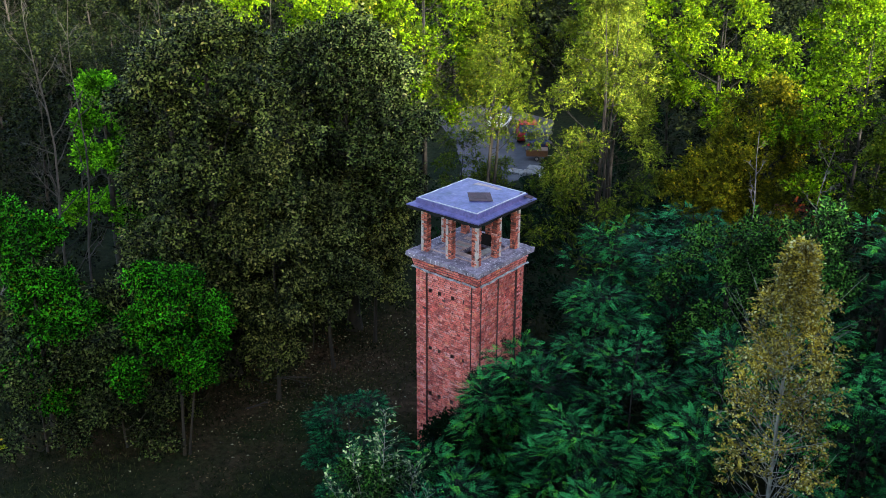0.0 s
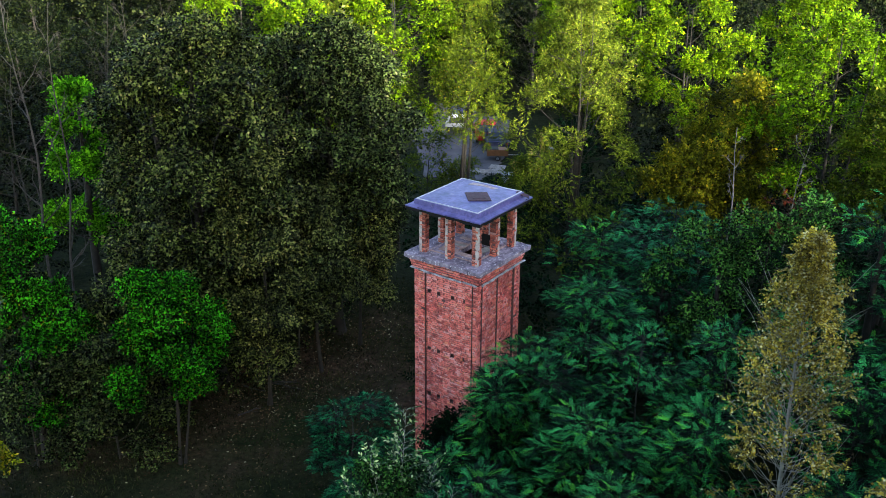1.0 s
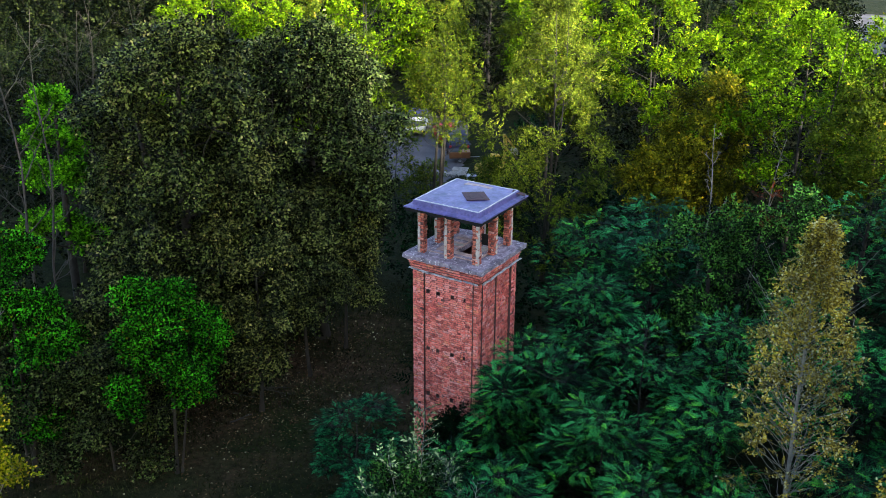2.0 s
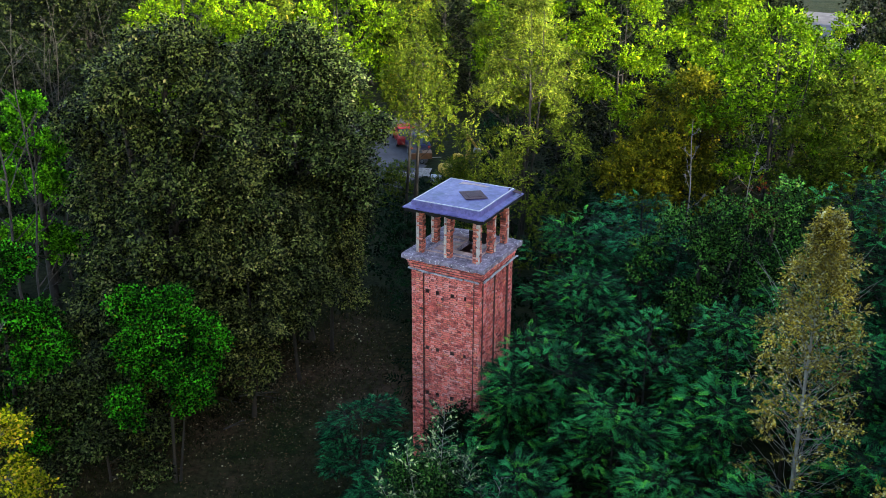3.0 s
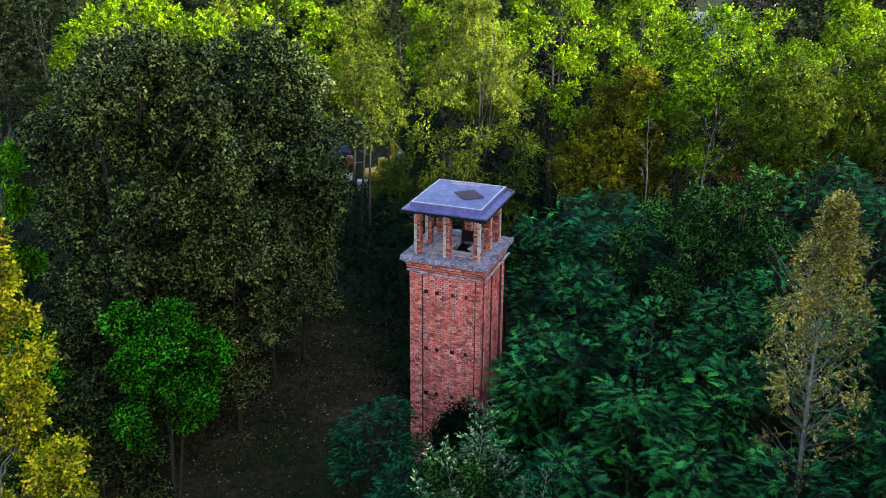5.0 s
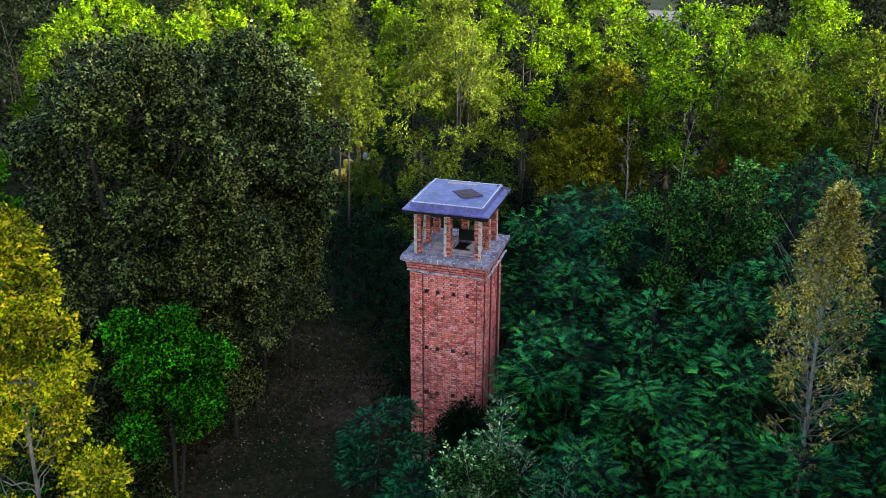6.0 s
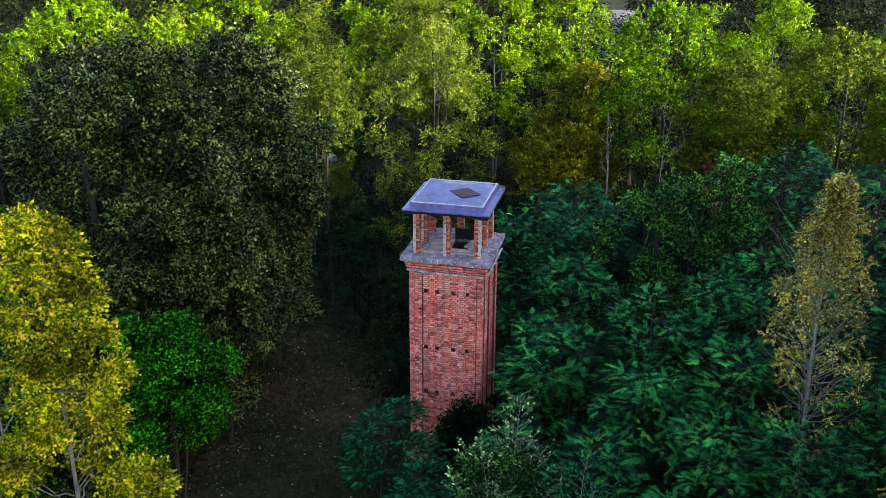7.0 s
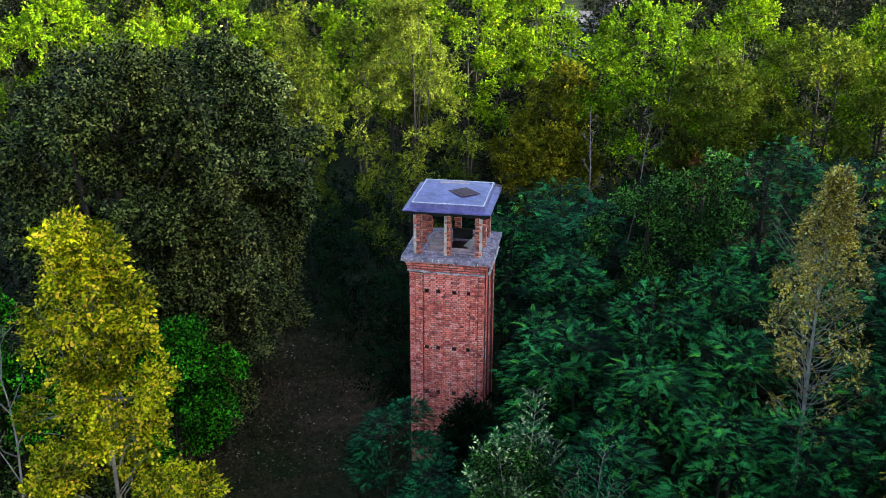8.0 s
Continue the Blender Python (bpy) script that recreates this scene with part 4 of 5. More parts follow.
for i, (x, y, top, r) in enumerate(((-19.6, 24.4, 3.4, 1.9), (-17.2, 24.6, 2.2, 1.2), (-14.0, 27.2, 2.4, 1.9), (-12.6, 24.8, 3.0, 1.5))):
    tree("yard_shrub", "loose olive green shrub at the edge of the yard", (x, y), top, r, M_olive, T_small, 520 + i, 0.15, 44, 0.45, 20, 0.95, "dome", trunk_r=0.05, twigs=2, boughs=9, bough_r=0.7, category="bush", group="shrubs by the yard")
LIME, OLIVE, GOLD = "lime green broad-leaved tree", "olive green tree at the wood's edge", "golden olive small-leaved tree"
BACK = [(-3.6, 25.4, 13.4, 3.8, M_lime, LIME), (2.7, 17.6, 10.7, 2.7, M_gold, GOLD), (2.1, 15.0, 8.4, 1.8, M_gold, GOLD), (6.2, 17.8, 13.9, 3.7, M_lime, LIME), (9.6, 16.2, 12.0, 2.8, M_olive, OLIVE),
        (11.4, 23.6, 13.8, 3.9, M_lime, LIME), (14.6, 18.6, 12.8, 3.4, M_olive, OLIVE), (18.8, 24.0, 12.8, 3.8, M_lime, LIME), 
        (-0.6, 38.0, 12.6, 3.2, M_lime, LIME), (-15.2, 15.4, 14.6, 3.6, M_lime, LIME), (-19.8, 9.4, 14.6, 3.7, M_lime, LIME), (-17.2, 12.6, 13.3, 2.8, M_olive, OLIVE), (-9.6, 25.8, 13.2, 3.6, M_lime, LIME), (-15.0, 8.4, 13.6, 2.8, M_lime, LIME)]
for i, (x, y, top, r, mat, lab) in enumerate(BACK):
    tree("woodland_tree", lab, (x, y), top, r, mat, T_far, 200 + i, 0.5, 116, 0.46, 31, 0.92, ("round", "dome", "vase")[i % 3], stems=2, twigs=1, inner=0.7, trunk_r=0.14, boughs=20, bough_r=0.9, thin=0.25, group="woodland edge trees")

# ---------------------------------------------------------------- bare and dead trees
bare_tree("bare_tree", "bare grey tree with thin upright branches", (-13.9, -6.2), 15.6, 301, 2.0, 15, 0.075, (-1.5, 0.5), 0.3, None, 3)
bare_tree("bare_tree", "bare grey tree with thin upright branches", (-15.4, -4.6), 15.0, 302, 1.5, 13, 0.06, (0.3, 0.4), 0.3, None, 3)
bare_tree("bare_tree", "leafless grey branches beside the yellow tree", (-8.3, -12.9), 11.0, 303, 1.5, 10, 0.05, (-0.8, 0.3), 0.45, M_deadpale, 4)
bare_tree("bare_tree", "thin bare stem between two big trees", (-9.9, 2.1), 12.6, 306, 0.4, 8, 0.03, (-0.3, 0.1), 0.3, M_deadbark, 3)
bare_tree("dead_tree", "dead leaning trunk with peeling pale bark", (3.9, 12.9), 9.9, 304, 0.8, 6, 0.075, (0.25, 0.1), 0.6, M_deadpale)
bare_tree("dead_tree", "dead leaning trunk with peeling pale bark", (5.6, 13.2), 9.6, 305, 1.0, 8, 0.06, (1.3, 0.3), 0.5, M_deadpale)


for i, (x, y, top) in enumerate(((-21.5, 2.2, 12.2), (-24.5, 4.6, 13.0), (-23.0, -1.6, 11.4), (-27.5, 8.0, 13.2), (-22.6, 7.0, 13.4))):
    bare_tree("bare_tree", "bare grey tree with thin upright branches", (x, y), top, 310 + i, 1.8, 14, 0.06, (0.4 - 0.2 * i, 0.2), 0.3, M_bark, 3)

# ---------------------------------------------------------------- added belt of trees, unseen to the east, shading the meadow from the low sun
for i, y in enumerate((-0.2, 3.5, 7.5, 11.5, 15.0, 18.6, 22.2)):
    tree("belt_tree", "dark green tree added out of view to block the sun", (25.0 + (i % 2), y), 17.0 if 3 < y < 8 else 12.6, 3.0, M_dark, T_wood, 360 + i, 0.05, 34, 1.5, 11, 2.2, "column", trunk_r=0.25, group="belt trees")
belt = []
for i in range(2):
    belt.append(tree("belt_tree", "tall dark green tree added out of view to block the sun", ((33.0, -6.0), (29.5, -4.0))[i], 22.0, 3.4, M_dark, T_wood, 350 + i, 0.05, 44, 1.6, 11, 2.3, "column", trunk_r=0.3, group="belt trees"))
rb = np.random.RandomState(17)
for row in range(2):
    for k in range(8):
        x, y = 25.0 + 4.2 * row + rb.uniform(-0.6, 0.6), -3.5 - 4.0 * k - 2 * row
        copy_thing(belt[(k + row) % 2], pose(x, y, -0.1, 0, 0, rb.uniform(0, 360)) @ Matrix.Diagonal((1, 1, rb.uniform(1.0, 1.06) * (0.86 if y > -9 else 1.17), 1)))

# ---------------------------------------------------------------- far woods
wood = []
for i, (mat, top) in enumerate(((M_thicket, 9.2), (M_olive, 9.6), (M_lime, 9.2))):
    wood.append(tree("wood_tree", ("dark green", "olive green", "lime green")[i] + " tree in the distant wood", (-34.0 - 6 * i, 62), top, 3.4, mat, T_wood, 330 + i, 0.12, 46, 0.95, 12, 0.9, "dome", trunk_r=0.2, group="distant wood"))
rw = np.random.RandomState(5)
spots = []
for y in list(np.arange(33, 66, 6.4)) + list(np.arange(67, 104, 9.0)):
    for x in np.arange(-72, 40, 6.2):
        spots.append((x + rw.uniform(-1.8, 1.8), y + rw.uniform(-1.8, 1.8)))
for y in np.arange(0, 33, 5.4):
    for x in np.arange(-62, -24, 5.4):
        spots.append((x + rw.uniform(-1.5, 1.5), y + rw.uniform(-1.5, 1.5)))
for y in np.arange(12, 110, 8.5):
    for x in np.arange(-150, -64, 8.5):
        spots.append((x + rw.uniform(-2.5, 2.5), y + rw.uniform(-2.5, 2.5)))


def open_ground(x, y):
    """Yards, and the strip of rough grass beyond the bright green trees, stay free of trees."""
    if -40 < x < -13 and 22 < y < 52:
        return True
    if y > 52 and abs(x - (13 - 0.128 * (y + 28))) < 3.2:
        return True
    if -36 < x < -27 and 4 < y < 13:
        return True
    return False


for x, y in spots:
    if open_ground(x, y):
        continue
    # only the part of the wood that the walk can look into
    if x > 0.25 * (y + 34) + 8 or x < -2.4 * (y + 20) - 4:
        continue
    # mostly the near-black tree, so that the far wood looks shaded
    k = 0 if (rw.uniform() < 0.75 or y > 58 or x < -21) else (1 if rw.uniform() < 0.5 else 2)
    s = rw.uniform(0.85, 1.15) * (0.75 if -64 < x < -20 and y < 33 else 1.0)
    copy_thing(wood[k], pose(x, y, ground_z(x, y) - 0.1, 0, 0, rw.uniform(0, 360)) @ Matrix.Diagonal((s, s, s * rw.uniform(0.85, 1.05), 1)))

# ---------------------------------------------------------------- meadow: tufts and fallen leaves
rg = np.random.RandomState(9)
n = 40000
gx, gy = rg.uniform(-17, 3, n), rg.uniform(-13, 12, n)
keep = (np.maximum(np.abs(gx), np.abs(gy)) > 1.45)
gx, gy = gx[keep], gy[keep]
clump = np.array([noise.noise((x * 0.35, y * 0.35, 8.0)) for x, y in zip(gx, gy)])
keep = clump > rg.uniform(-0.55, 0.3, len(gx))
gx, gy = gx[keep], gy[keep]
gz = np.array([ground_z(x, y) for x, y in zip(gx, gy)])
n = len(gx)
ang, hgt, wid = rg.uniform(0, 6.28, n), rg.uniform(0.06, 0.22, n), rg.uniform(0.012, 0.03, n)
b0 = np.stack([gx, gy, gz - 0.01], -1)
sd = np.stack([np.cos(ang), np.sin(ang), 0 * ang], -1) * wid[:, None]
tip = b0 + np.stack([rg.normal(0, 0.09, n), rg.normal(0, 0.09, n), hgt], -1)
V = np.stack([b0 - sd, b0 + sd, tip], 1).reshape(-1, 3)
tagged(new("grass", mesh_from("grass", V, np.arange(len(V)).reshape(-1, 3), M_grass)), "sparse dark grass tufts on the meadow", "grass", kind="stuff")
n = 13000
lx = np.concatenate([rg.uniform(-17, 2, 6000), rg.normal(-9.0, 2.4, n - 6000)])
ly = np.concatenate([rg.uniform(-11, 11, 6000), rg.normal(1.0, 3.4, n - 6000)])
keep = np.maximum(np.abs(lx), np.abs(ly)) > 1.5
lx, ly = lx[keep], ly[keep]
n = len(lx)
lz = np.array([ground_z(x, y) for x, y in zip(lx, ly)]) + 0.02
ax = np.stack([rg.normal(0, 1, n), rg.normal(0, 1, n), rg.normal(0, 0.25, n)], -1)
one = [np.array(leaf_quad((0, 0, 0), (0.11, 0, 0), (0, 1, 0), 0.07, 0.3))]
tagged(new("fallen_leaves", leaves_at("fallen_leaves", one, np.stack([lx, ly, lz], -1), ax, np.tile((0, 0, 1.0), (n, 1)) + rg.normal(0, 0.3, (n, 3)), rg.uniform(0.4, 1.1, n), M_litter, rg)),
       "scattered brown and pale fallen leaves", "leaves", kind="stuff")
for i, (x, y, turn, L) in enumerate(((-9.5, -0.8, 25, 1.8), (-9.2, -0.5, 40, 1.2), (-9.9, -1.3, 10, 1.1), (-8.4, -3.0, 70, 0.9))):
    rs = np.random.RandomState(400 + i)
    t = np.linspace(0, 1, 7)
    pts = np.stack([L * t, 0.10 * np.sin(t * 5 + i) * L * 0.5, 0.05 + 0.05 * np.sin(t * 3)], -1)
    paths = [(pts, 0.035 * np.linspace(1, 0.3, 7), 6)]
    for k in range(3):
        e = pts[2 + k] + np.array((0.4, rs.uniform(-0.4, 0.4), rs.uniform(-0.02, 0.12)))
        paths.append(([pts[2 + k], (pts[2 + k] + e) / 2, e], np.array((0.018, 0.012, 0.005)), 4))
    v, f = tubes(paths)
    ob = tagged(new("fallen_branch", mesh_from("fallen_branch", v, f, M_deadbark, True)), "dry grey fallen branch on the ground", "branch")
    ob.matrix_world = pose(x, y, ground_z(x, y) - 0.02, 0, 0, turn)

# ---------------------------------------------------------------- the yard beyond the trees
YZ = -2.26


def yard_sheet(name, label, pts, mat, z):
    bm = bmesh.new()
    fine = []
    for (ax, ay), (bx, by) in zip(pts, pts[1:] + pts[:1]):
        for k in range(9):
            f = k / 9
            x, y = ax + (bx - ax) * f, ay + (by - ay) * f
            fine.append((x + 0.7 * noise.noise((x * 0.9, y * 0.9, 1.0)), y + 0.7 * noise.noise((x * 0.9, y * 0.9, 7.0))))
    pts = fine
    hi = [bm.verts.new((x, y, z)) for x, y in pts]
    lo = [bm.verts.new((x, y, z - 0.2)) for x, y in pts]
    bm.faces.new(hi)
    n = len(pts)
    for i in range(n):
        bm.faces.new((lo[i], lo[(i + 1) % n], hi[(i + 1) % n], hi[i]))
    ob = part(name, bm, mat, None)
    return tagged(ob, label, "pavement", kind="structure")


yard_sheet("pavement", "worn grey paving of a yard behind the trees", [(-20.8, 31.0), (-24.5, 30.6), (-29.5, 36.0), (-36, 41), (-37, 49), (-28, 47.5), (-23.6, 40), (-21.0, 35)], M_asphalt, YZ)
yard_sheet("far_pavement", "pale concrete yard in the distance", [(-16, 92), (2, 92), (6, 132), (-22, 132)], M_asphalt, YZ)

M_red = surface("red_car_paint", (0.3, 0.01, 0.01), (0.45, 0.02, 0.016), 2, 0.5, fine=40, bump_s=0.0)
M_navy = surface("dark_blue_paint", (0.005, 0.008, 0.04), (0.01, 0.016, 0.07), 2, 0.6, fine=40, bump_s=0.0)
M_white = surface("dull_white_paint", (0.38, 0.38, 0.42), (0.52, 0.52, 0.56), 2, 0.4, fine=30, bump_s=0.1)
M_orange = surface("dull_orange_paint", (0.12, 0.05, 0.02), (0.2, 0.085, 0.03), 2, 0.5, fine=30, bump_s=0.1)
M_digger = surface("yellow_machine_paint", (0.6, 0.36, 0.02), (0.72, 0.46, 0.03), 2, 0.45, fine=30, bump_s=0.1)
M_rubber = surface("black_rubber", (0.015, 0.015, 0.016), (0.04, 0.04, 0.04), 6, 0.85, fine=40)
M_glass, nt, b = base_material("dark_window_glass", 0.05, 0, 0.6)
b.inputs["Base Color"].default_value = (0.02, 0.025, 0.03, 1)
M_steel = surface("dull_steel", (0.25, 0.25, 0.26), (0.45, 0.45, 0.46), 6, 0.45, 0.8, fine=40, bump_s=0.1)
M_lamp = surface("clear_lamp_cover", (0.6, 0.6, 0.62), (0.8, 0.8, 0.82), 8, 0.15, fine=30, bump_s=0.0)


def profile_bm(pts, half, bevel):
    """A side outline (along x, z) drawn out to both sides and rounded."""
    bm = bmesh.new()
    l = [bm.verts.new((x, -half, z)) for x, z in pts]
    r = [bm.verts.new((x, half, z)) for x, z in pts]
    bm.faces.new(l)
    bm.faces.new(r[::-1])
    n = len(pts)
    for i in range(n):
        bm.faces.new((l[(i + 1) % n], l[i], r[i], r[(i + 1) % n]))
    bmesh.ops.recalc_face_normals(bm, faces=bm.faces)
    bmesh.ops.bevel(bm, geom=list(bm.edges), offset=bevel, segments=2, affect="EDGES")
    return bm


def wheel(root, x, y, r=0.31, w=0.2):
    m = pose(x, y, r, 90, 0, 0)
    t = part("tyre", cylinder_bm(r, w, 20, m), M_rubber, root, "", True)
    part("rim", cylinder_bm(r * 0.62, w + 0.02, 14, m), M_steel, t)


def car(label, paint, x, y, turn):
    root = tagged(new("car"), label, "car")
    part("body", profile_bm([(-2.05, 0.3), (2.0, 0.28), (2.08, 0.6), (1.95, 0.78), (1.0, 0.93), (-1.55, 0.98), (-2.05, 0.9), (-2.12, 0.55)], 0.86, 0.06), paint, root)
    cab = part("cabin", profile_bm([(0.98, 0.9), (0.35, 1.4), (-1.15, 1.44), (-1.85, 0.94)], 0.72, 0.06), M_glass, root, "dark car windows")
    part("roof", profile_bm([(0.32, 1.39), (0.25, 1.46), (-1.1, 1.49), (-1.2, 1.41)], 0.7, 0.02), paint, cab)
    for yy in (-0.73, 0.73):
        part("pillar", box_bm(-0.5, -0.42, yy - 0.02, yy + 0.02, 0.92, 1.42), paint, cab)
        part("headlight", box_bm(1.9, 2.06, yy * 0.85 - 0.14, yy * 0.85 + 0.14, 0.6, 0.74, bevel=0.03), M_lamp, root, "clear headlight")
        part("tail_light", box_bm(-2.1, -2.0, yy * 0.95 - 0.1, yy * 0.95 + 0.1, 0.65, 0.85, bevel=0.02), M_red, root, "red tail light")
        for xx in (-1.3, 1.3):
            wheel(root, xx, yy + (0.06 if yy > 0 else -0.06))
    root.matrix_world = pose(x, y, YZ, 0, 0, turn)
    return root


car("red parked car on grey yard paving", M_red, -26.6, 41.6, 128)
car("dark blue parked car on grey yard paving", M_navy, -24.6, 40.0, 128)

truck = tagged(new("flatbed_truck"), "open flatbed truck with white side boards and dark cab", "truck")
part("cab", profile_bm([(1.5, 0.5), (3.0, 0.5), (3.02, 1.3), (2.7, 2.05), (1.5, 2.1)], 0.95, 0.07), M_navy, truck, "dark blue cab")
part("windscreen", box_bm(2.76, 2.98, -0.8, 0.8, 1.25, 1.95, bevel=0.04, m=pose(0.1, 0, 0.05, 0, 0, 0)), M_glass, truck)
part("load_bed", box_bm(-2.6, 1.4, -1.0, 1.0, 0.75, 0.9, bevel=0.02), M_rubber, truck)
for y0, y1, x0, x1 in ((-1.03, -0.97, -2.6, 1.4), (0.97, 1.03, -2.6, 1.4), (-1.0, 1.0, -2.63, -2.57), (-1.0, 1.0, 1.37, 1.43)):
    part("side_board", box_bm(x0, x1, y0, y1, 0.85, 1.3, bevel=0.01), M_white, truck, "white side board")
for xx in (-1.7, 2.3):
    for yy in (-0.85, 0.85):
        wheel(truck, xx, yy, 0.38, 0.24)
truck.matrix_world = pose(-29.9, 42.4, YZ, 0, 0, 118) @ Matrix.Diagonal((0.72, 0.8, 0.8, 1))

trailer = tagged(new("trailer"), "dull orange box trailer standing on the yard", "trailer")
part("box", box_bm(-1.3, 1.3, -0.75, 0.75, 0.55, 1.35, bevel=0.03), M_orange, trailer)
part("tarpaulin", box_bm(-1.25, 0.1, -0.7, 0.7, 1.36, 1.42, bevel=0.02), M_rubber, trailer, "black tarpaulin")
part("drawbar", box_bm(1.3, 2.5, -0.04, 0.04, 0.5, 0.58), M_steel, trailer)
for yy in (-0.8, 0.8):
    wheel(trailer, 0, yy, 0.3, 0.18)
trailer.matrix_world = pose(-22.6, 37.2, YZ, 0, 0, 35) @ Matrix.Diagonal((0.62, 0.62, 0.62, 1))
for i, (x, y, turn) in enumerate(((-21.3, 35.2, 20), (-20.9, 34.2, 35), (-21.9, 33.6, 10))):
    pal = tagged(new("pallet"), "grey wooden pallet lying on the yard", "pallet", "pallets in the yard")
    for k in range(5):
        part("board", box_bm(-0.6, 0.6, -0.4 + k * 0.2 - 0.05, -0.4 + k * 0.2 + 0.05, 0.1, 0.125), M_plank, pal)
    for k in (-0.5, 0, 0.5):
        part("bearer", box_bm(k - 0.05, k + 0.05, -0.45, 0.45, 0, 0.1), M_plank, pal)
    pal.matrix_world = pose(x, y, YZ, 0, 0, turn)

dig = tagged(new("excavator"), "yellow tracked excavator with its boom raised", "excavator")
for yy in (-0.75, 0.75):
    part("track", profile_bm([(-1.2, 0.05), (1.2, 0.05), (1.42, 0.3), (1.2, 0.55), (-1.2, 0.55), (-1.42, 0.3)], 0.2, 0.05), M_rubber, dig)
    dig.children[-1].location.y = yy
part("turntable", cylinder_bm(0.5, 0.2, 20, pose(0, 0, 0.62)), M_rubber, dig)
part("house", profile_bm([(-1.35, 0.72), (1.0, 0.72), (1.0, 1.2), (0.2, 1.5), (-1.2, 1.5), (-1.4, 1.25)], 0.85, 0.08), M_digger, dig)
cab = part("cab", profile_bm([(0.1, 1.2), (1.0, 1.2), (1.05, 1.7), (0.8, 2.3), (0.1, 2.3)], 0.42, 0.05), M_digger, dig)
cab.location.y = 0.42
part("cab_window", box_bm(0.2, 0.92, -0.44, 0.44, 1.45, 2.15, bevel=0.03), M_glass, cab)
M_boom = surface("ochre_boom_paint", (0.3, 0.19, 0.03), (0.42, 0.28, 0.05), 2, 0.55, fine=30, bump_s=0.1)
boom = part("boom", profile_bm([(0.8, 1.1), (1.1, 1.0), (1.5, 2.8), (1.25, 4.2), (1.0, 4.2), (1.15, 2.8)], 0.14, 0.03), M_boom, dig, "ochre boom pointing up")
part("stick", profile_bm([(1.0, 4.25), (1.3, 4.1), (2.2, 2.9), (2.05, 2.75)], 0.11, 0.02), M_boom, boom)
part("bucket", profile_bm([(2.0, 2.9), (2.35, 2.8), (2.4, 2.3), (1.9, 2.2), (1.8, 2.5)], 0.35, 0.04), M_steel, boom)
dig.matrix_world = pose(-18.2, 34.4, YZ, 0, 0, 48) @ Matrix.Diagonal((0.8, 0.8, 0.8, 1))

tub = tagged(new("white_tub"), "white plastic tank standing on the yard", "tank")
part("tank", box_bm(-0.5, 0.5, -0.45, 0.45, 0.12, 0.95, bevel=0.06), M_white, tub)
part("pallet_base", box_bm(-0.55, 0.55, -0.5, 0.5, 0, 0.11, bevel=0.01), M_plank, tub)
tub.matrix_world = pose(-18.9, 32.8, YZ, 0, 0, 25) @ Matrix.Diagonal((0.75, 0.75, 0.75, 1))

# pale low buildings far behind
def shed(label, x, y, turn, L, W, H):
    root = tagged(new("shed_building"), label, "building")
    part("wall", box_bm(-L / 2, L / 2, -W / 2, W / 2, 0, H), M_white, root, "pale plastered wall")
    part("roof", profile_bm([(-W / 2 - 0.4, H), (W / 2 + 0.4, H), (0, H + 1.3)], L / 2 + 0.4, 0.04), M_concrete, root, "pale grey sheet roof")
    root.children[-1].rotation_euler.z = radians(90)
    k = int(L // 3)
    for i in range(k):
        u = -L / 2 + (i + 0.5) * L / k
        win = part("window", box_bm(u - 0.6, u + 0.6, -W / 2 - 0.03, -W / 2 + 0.05, H * 0.4, H * 0.8), M_rubber, root)
        part("pane", box_bm(u - 0.52, u + 0.52, -W / 2 - 0.05, -W / 2 - 0.02, H * 0.4 + 0.07, H * 0.8 - 0.07), M_glass, win)
    root.matrix_world = pose(x, y, YZ, 0, 0, turn)


shed("white low building with a pale sheet roof", 4.0, 113.0, -10, 8, 5, 2.8)

# ---------------------------------------------------------------- bricks of the tower
COURSE = 0.075


def brick_mesh(L, mat, h=0.064, d=0.05):
    bm = box_bm(-L / 2, L / 2, -d, 0.0, -h / 2, h / 2)
    for v in bm.verts:
        v.co += noise.noise_vector(v.co * 40 + Vector((L, 0, 0))) * 0.003
        if v.co.y < -0.01:
            v.co.x *= 0.97
            v.co.z *= 0.94
    me = bpy.data.meshes.new("brick")
    bm.normal_update()
    bm.to_mesh(me)
    bm.free()
    me.materials.append(mat)
    return me


SHAPES = {}


def shape_for(L, mat):
    key = max(0.04, round(L * 40) / 40)
    if (key, mat.name) not in SHAPES:
        SHAPES[key, mat.name] = brick_mesh(key - 0.011, mat)
    return SHAPES[key, mat.name], (L - 0.011) / (key - 0.011)


BOX = np.array([(x, y, z) for z in (-1, 1) for y in (-1, 0) for x in (-1, 1)], float)
QUADS = np.array(((0, 2, 3, 1), (4, 5, 7, 6), (0, 1, 5, 4), (2, 6, 7, 3), (0, 4, 6, 2), (1, 3, 7, 5)))
rk = np.random.RandomState(3)


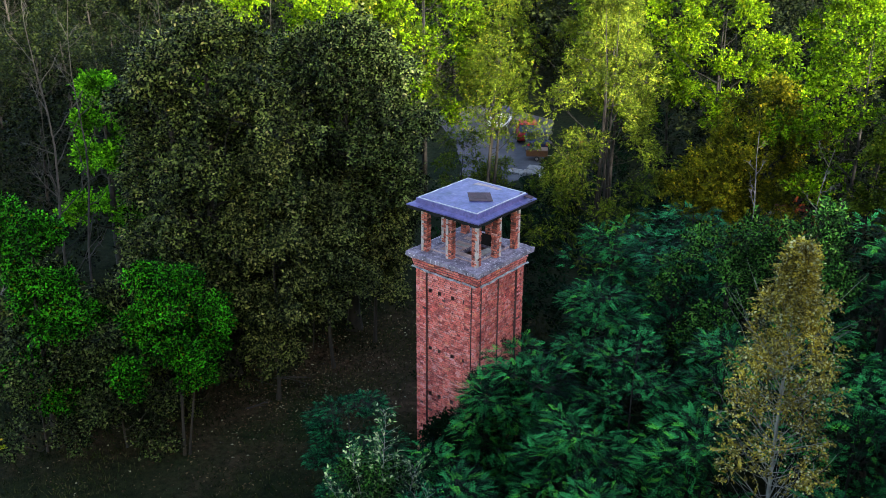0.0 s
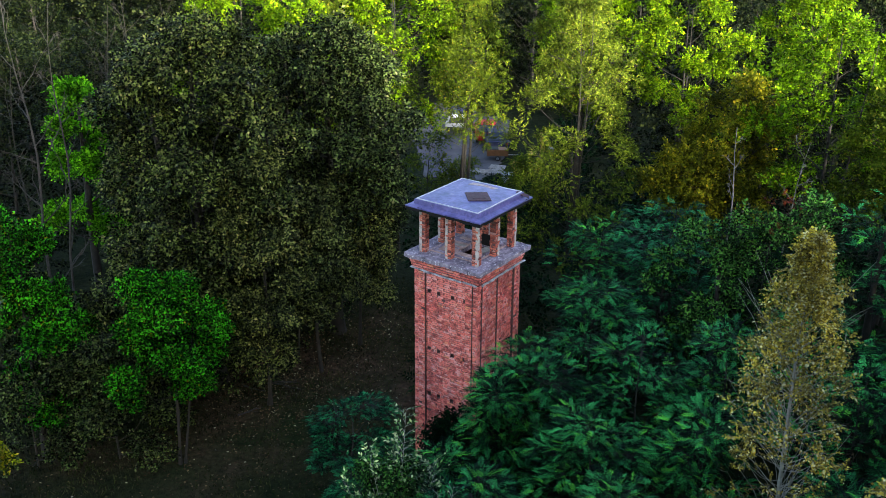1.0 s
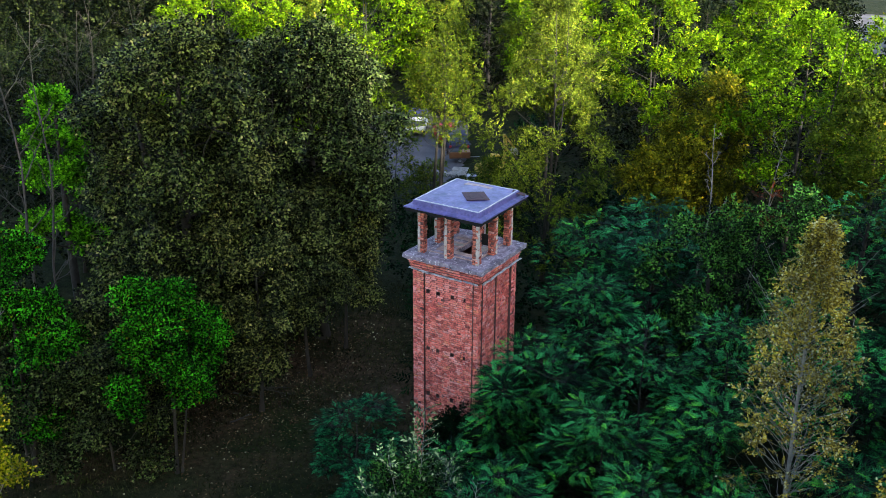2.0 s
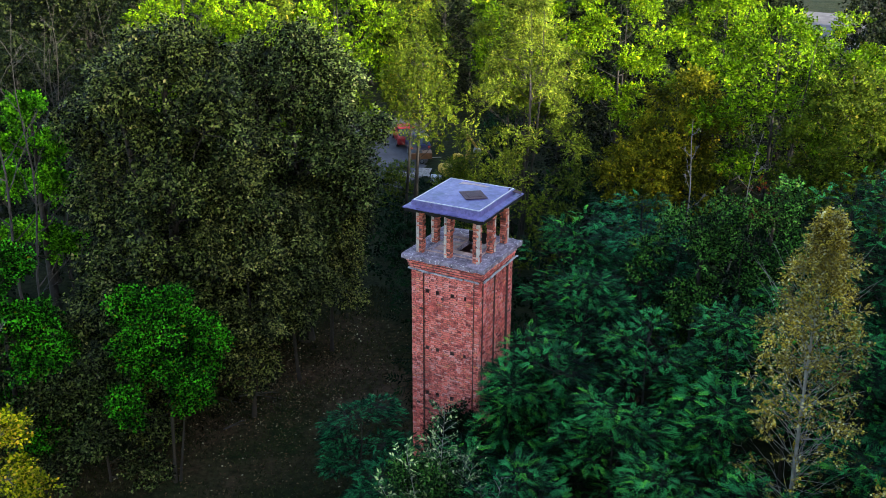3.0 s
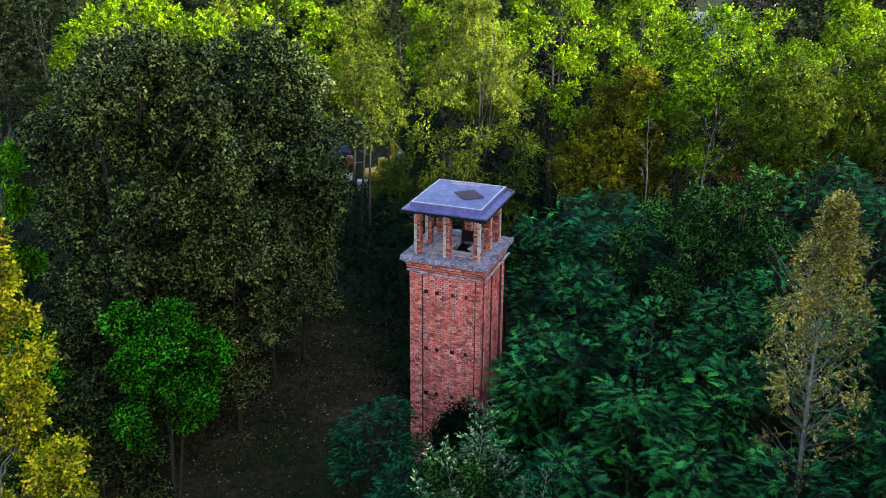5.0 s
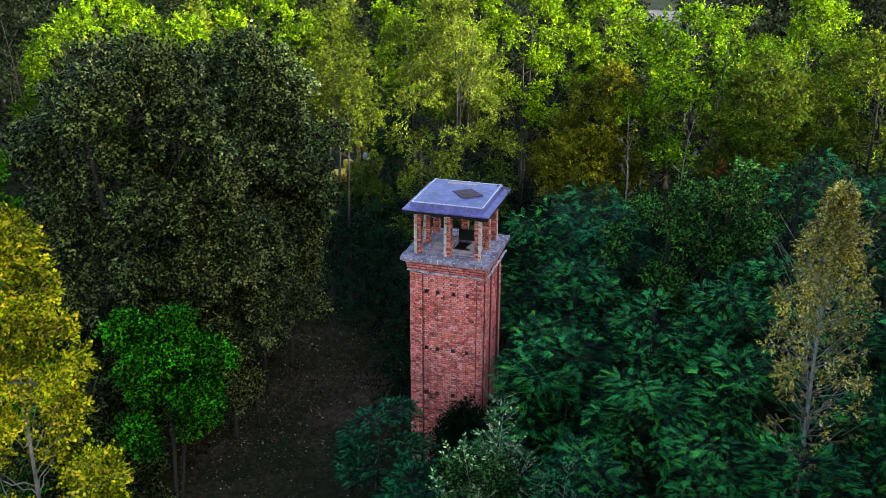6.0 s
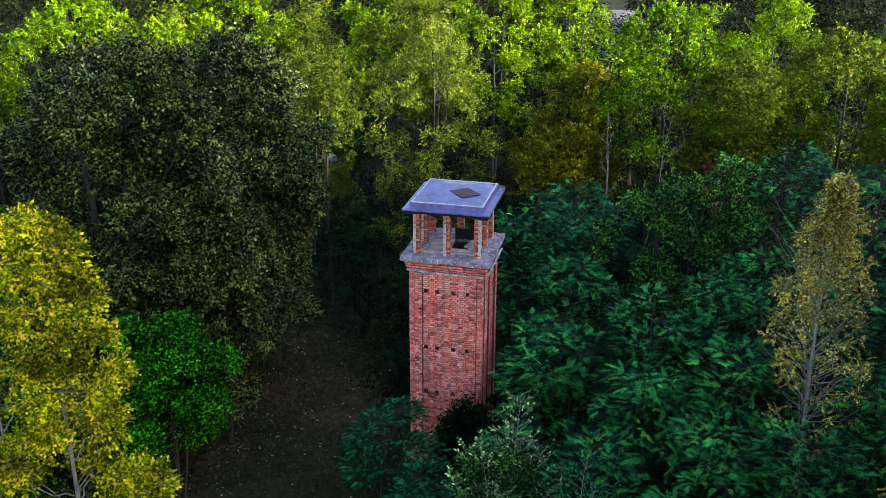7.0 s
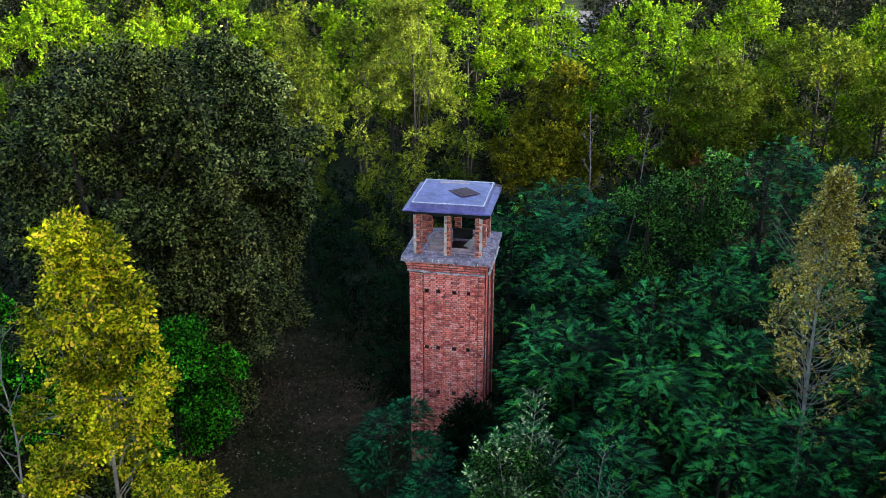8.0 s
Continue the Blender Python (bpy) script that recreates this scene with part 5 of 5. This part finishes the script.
def lay(u0, u1, z0, z1, holes=(), first=0):
    """Bricks of one band in alternate header and stretcher courses: centre, height, length."""
    out = []
    for c in range(int((z1 - z0) / COURSE)):
        z = z0 + (c + 0.5) * COURSE
        step = 0.25 if (c + first) % 2 else 0.125
        u = u0 - (0.0 if (c + first) % 2 == 0 else 0.0625)
        while u < u1 - 0.02:
            a, b2 = max(u, u0), min(u + step, u1)
            u += step
            if b2 - a < 0.045:
                continue
            if any(abs(z - hz) < HH and a < hu + HW - 0.005 and b2 > hu - HW + 0.005 for hu, hz in holes):
                hu = [h[0] for h in holes if abs(z - h[1]) < HH and a < h[0] + HW - 0.005 and b2 > h[0] - HW + 0.005][0]
                for a2, b3 in ((a, hu - HW), (hu + HW, b2)):
                    if b3 - a2 > 0.02:
                        out.append(((a2 + b3) / 2, z, b3 - a2))
                continue
            out.append(((a + b2) / 2, z, b2 - a))
    return out


def joined(name, rows, parent, label=""):
    """Bricks too many to pick apart, in one mesh: matrix, centre, height, length, face distance."""
    V = []
    for m, u, z, L, d in rows:
        b = BOX * (L / 2 - 0.0055, 0.05, 0.032)
        b[BOX[:, 1] < -0.5] *= (0.98, 1, 0.95)
        b = b + rk.normal(0, 0.0022, (8, 3)) + (u, -d + 0.05 + min(max(rk.normal(0, 0.006), -0.014), 0.0105), z)
        V.append(b @ np.array(m.to_3x3()).T)
    V = np.concatenate(V)
    F = (QUADS[None] + (np.arange(len(rows)) * 8)[:, None, None]).reshape(-1, 4)
    ob = mesh_part(name, mesh_from(name, V, F, M_brick), parent, label)
    return tagged(ob, kind="stuff")


for (turn, bands, holes), wall in zip(FACES, walls):
    m = Matrix.Rotation(radians(turn), 4, "Z")
    rest = []
    for u0, u1, d in bands:
        for u, z, L in lay(u0, u1, -0.15, BODY_TOP, [h for h in holes if u0 < h[0] < u1]):
            if rk.uniform() < 0.004 + 0.03 * max(0.0, noise.noise((u * 1.3, turn * 1.0, z * 1.3)) - 0.15):
                continue
            if turn == 0 and 6.35 < z < BODY_TOP and abs(u) < 0.8:
                me, k = shape_for(L, M_brick)
                ob = under(new("brick", me), wall)
                ob.matrix_basis = m @ pose(u, -d + 0.05 + rk.normal(0, 0.004), z, rk.normal(0, 0.6), 0, rk.normal(0, 0.8)) @ Matrix.Diagonal((k, 1, 1, 1))
            else:
                rest.append((m, u, z, L, d))
    joined("brickwork", rest, wall, "weathered red bricks")
rest = []
for turn in (0, 90, 180, 270):
    m = Matrix.Rotation(radians(turn), 4, "Z")
    for k in range(4):
        half = 1.295 + 0.024 * k + 0.012
        for u, z, L in lay(-half, half, BODY_TOP + 0.1 * k + 0.012, BODY_TOP + 0.1 * k + 0.09, (), 1):
            rest.append((m, u, z + 0.0, L, half))
joined("cornice_brickwork", rest, walls[0], "corbelled red bricks")
for col, cx, cy, i in columns:
    for turn in (0, 90, 180, 270):
        m = Matrix.Rotation(radians(turn), 4, "Z")
        for c in range(int((EAVE - FLOOR) / COURSE)):
            z = FLOOR + (c + 0.5) * COURSE
            for u, L in (((-0.056, 0.105), (0.056, 0.112)) if (c + turn // 90) % 2 else ((0.0, 0.215),)):
                me, k = shape_for(L, M_oldbrick)
                ob = under(new("brick", me), col)
                ob.matrix_basis = Matrix.Translation((cx, cy, 0)) @ m @ pose(u, -CW + 0.05 + rk.normal(0, 0.011), z, rk.normal(0, 2), 0, rk.normal(0, 3)) @ Matrix.Diagonal((k * rk.uniform(0.9, 1.02), 1, rk.uniform(0.85, 1.0), 1))
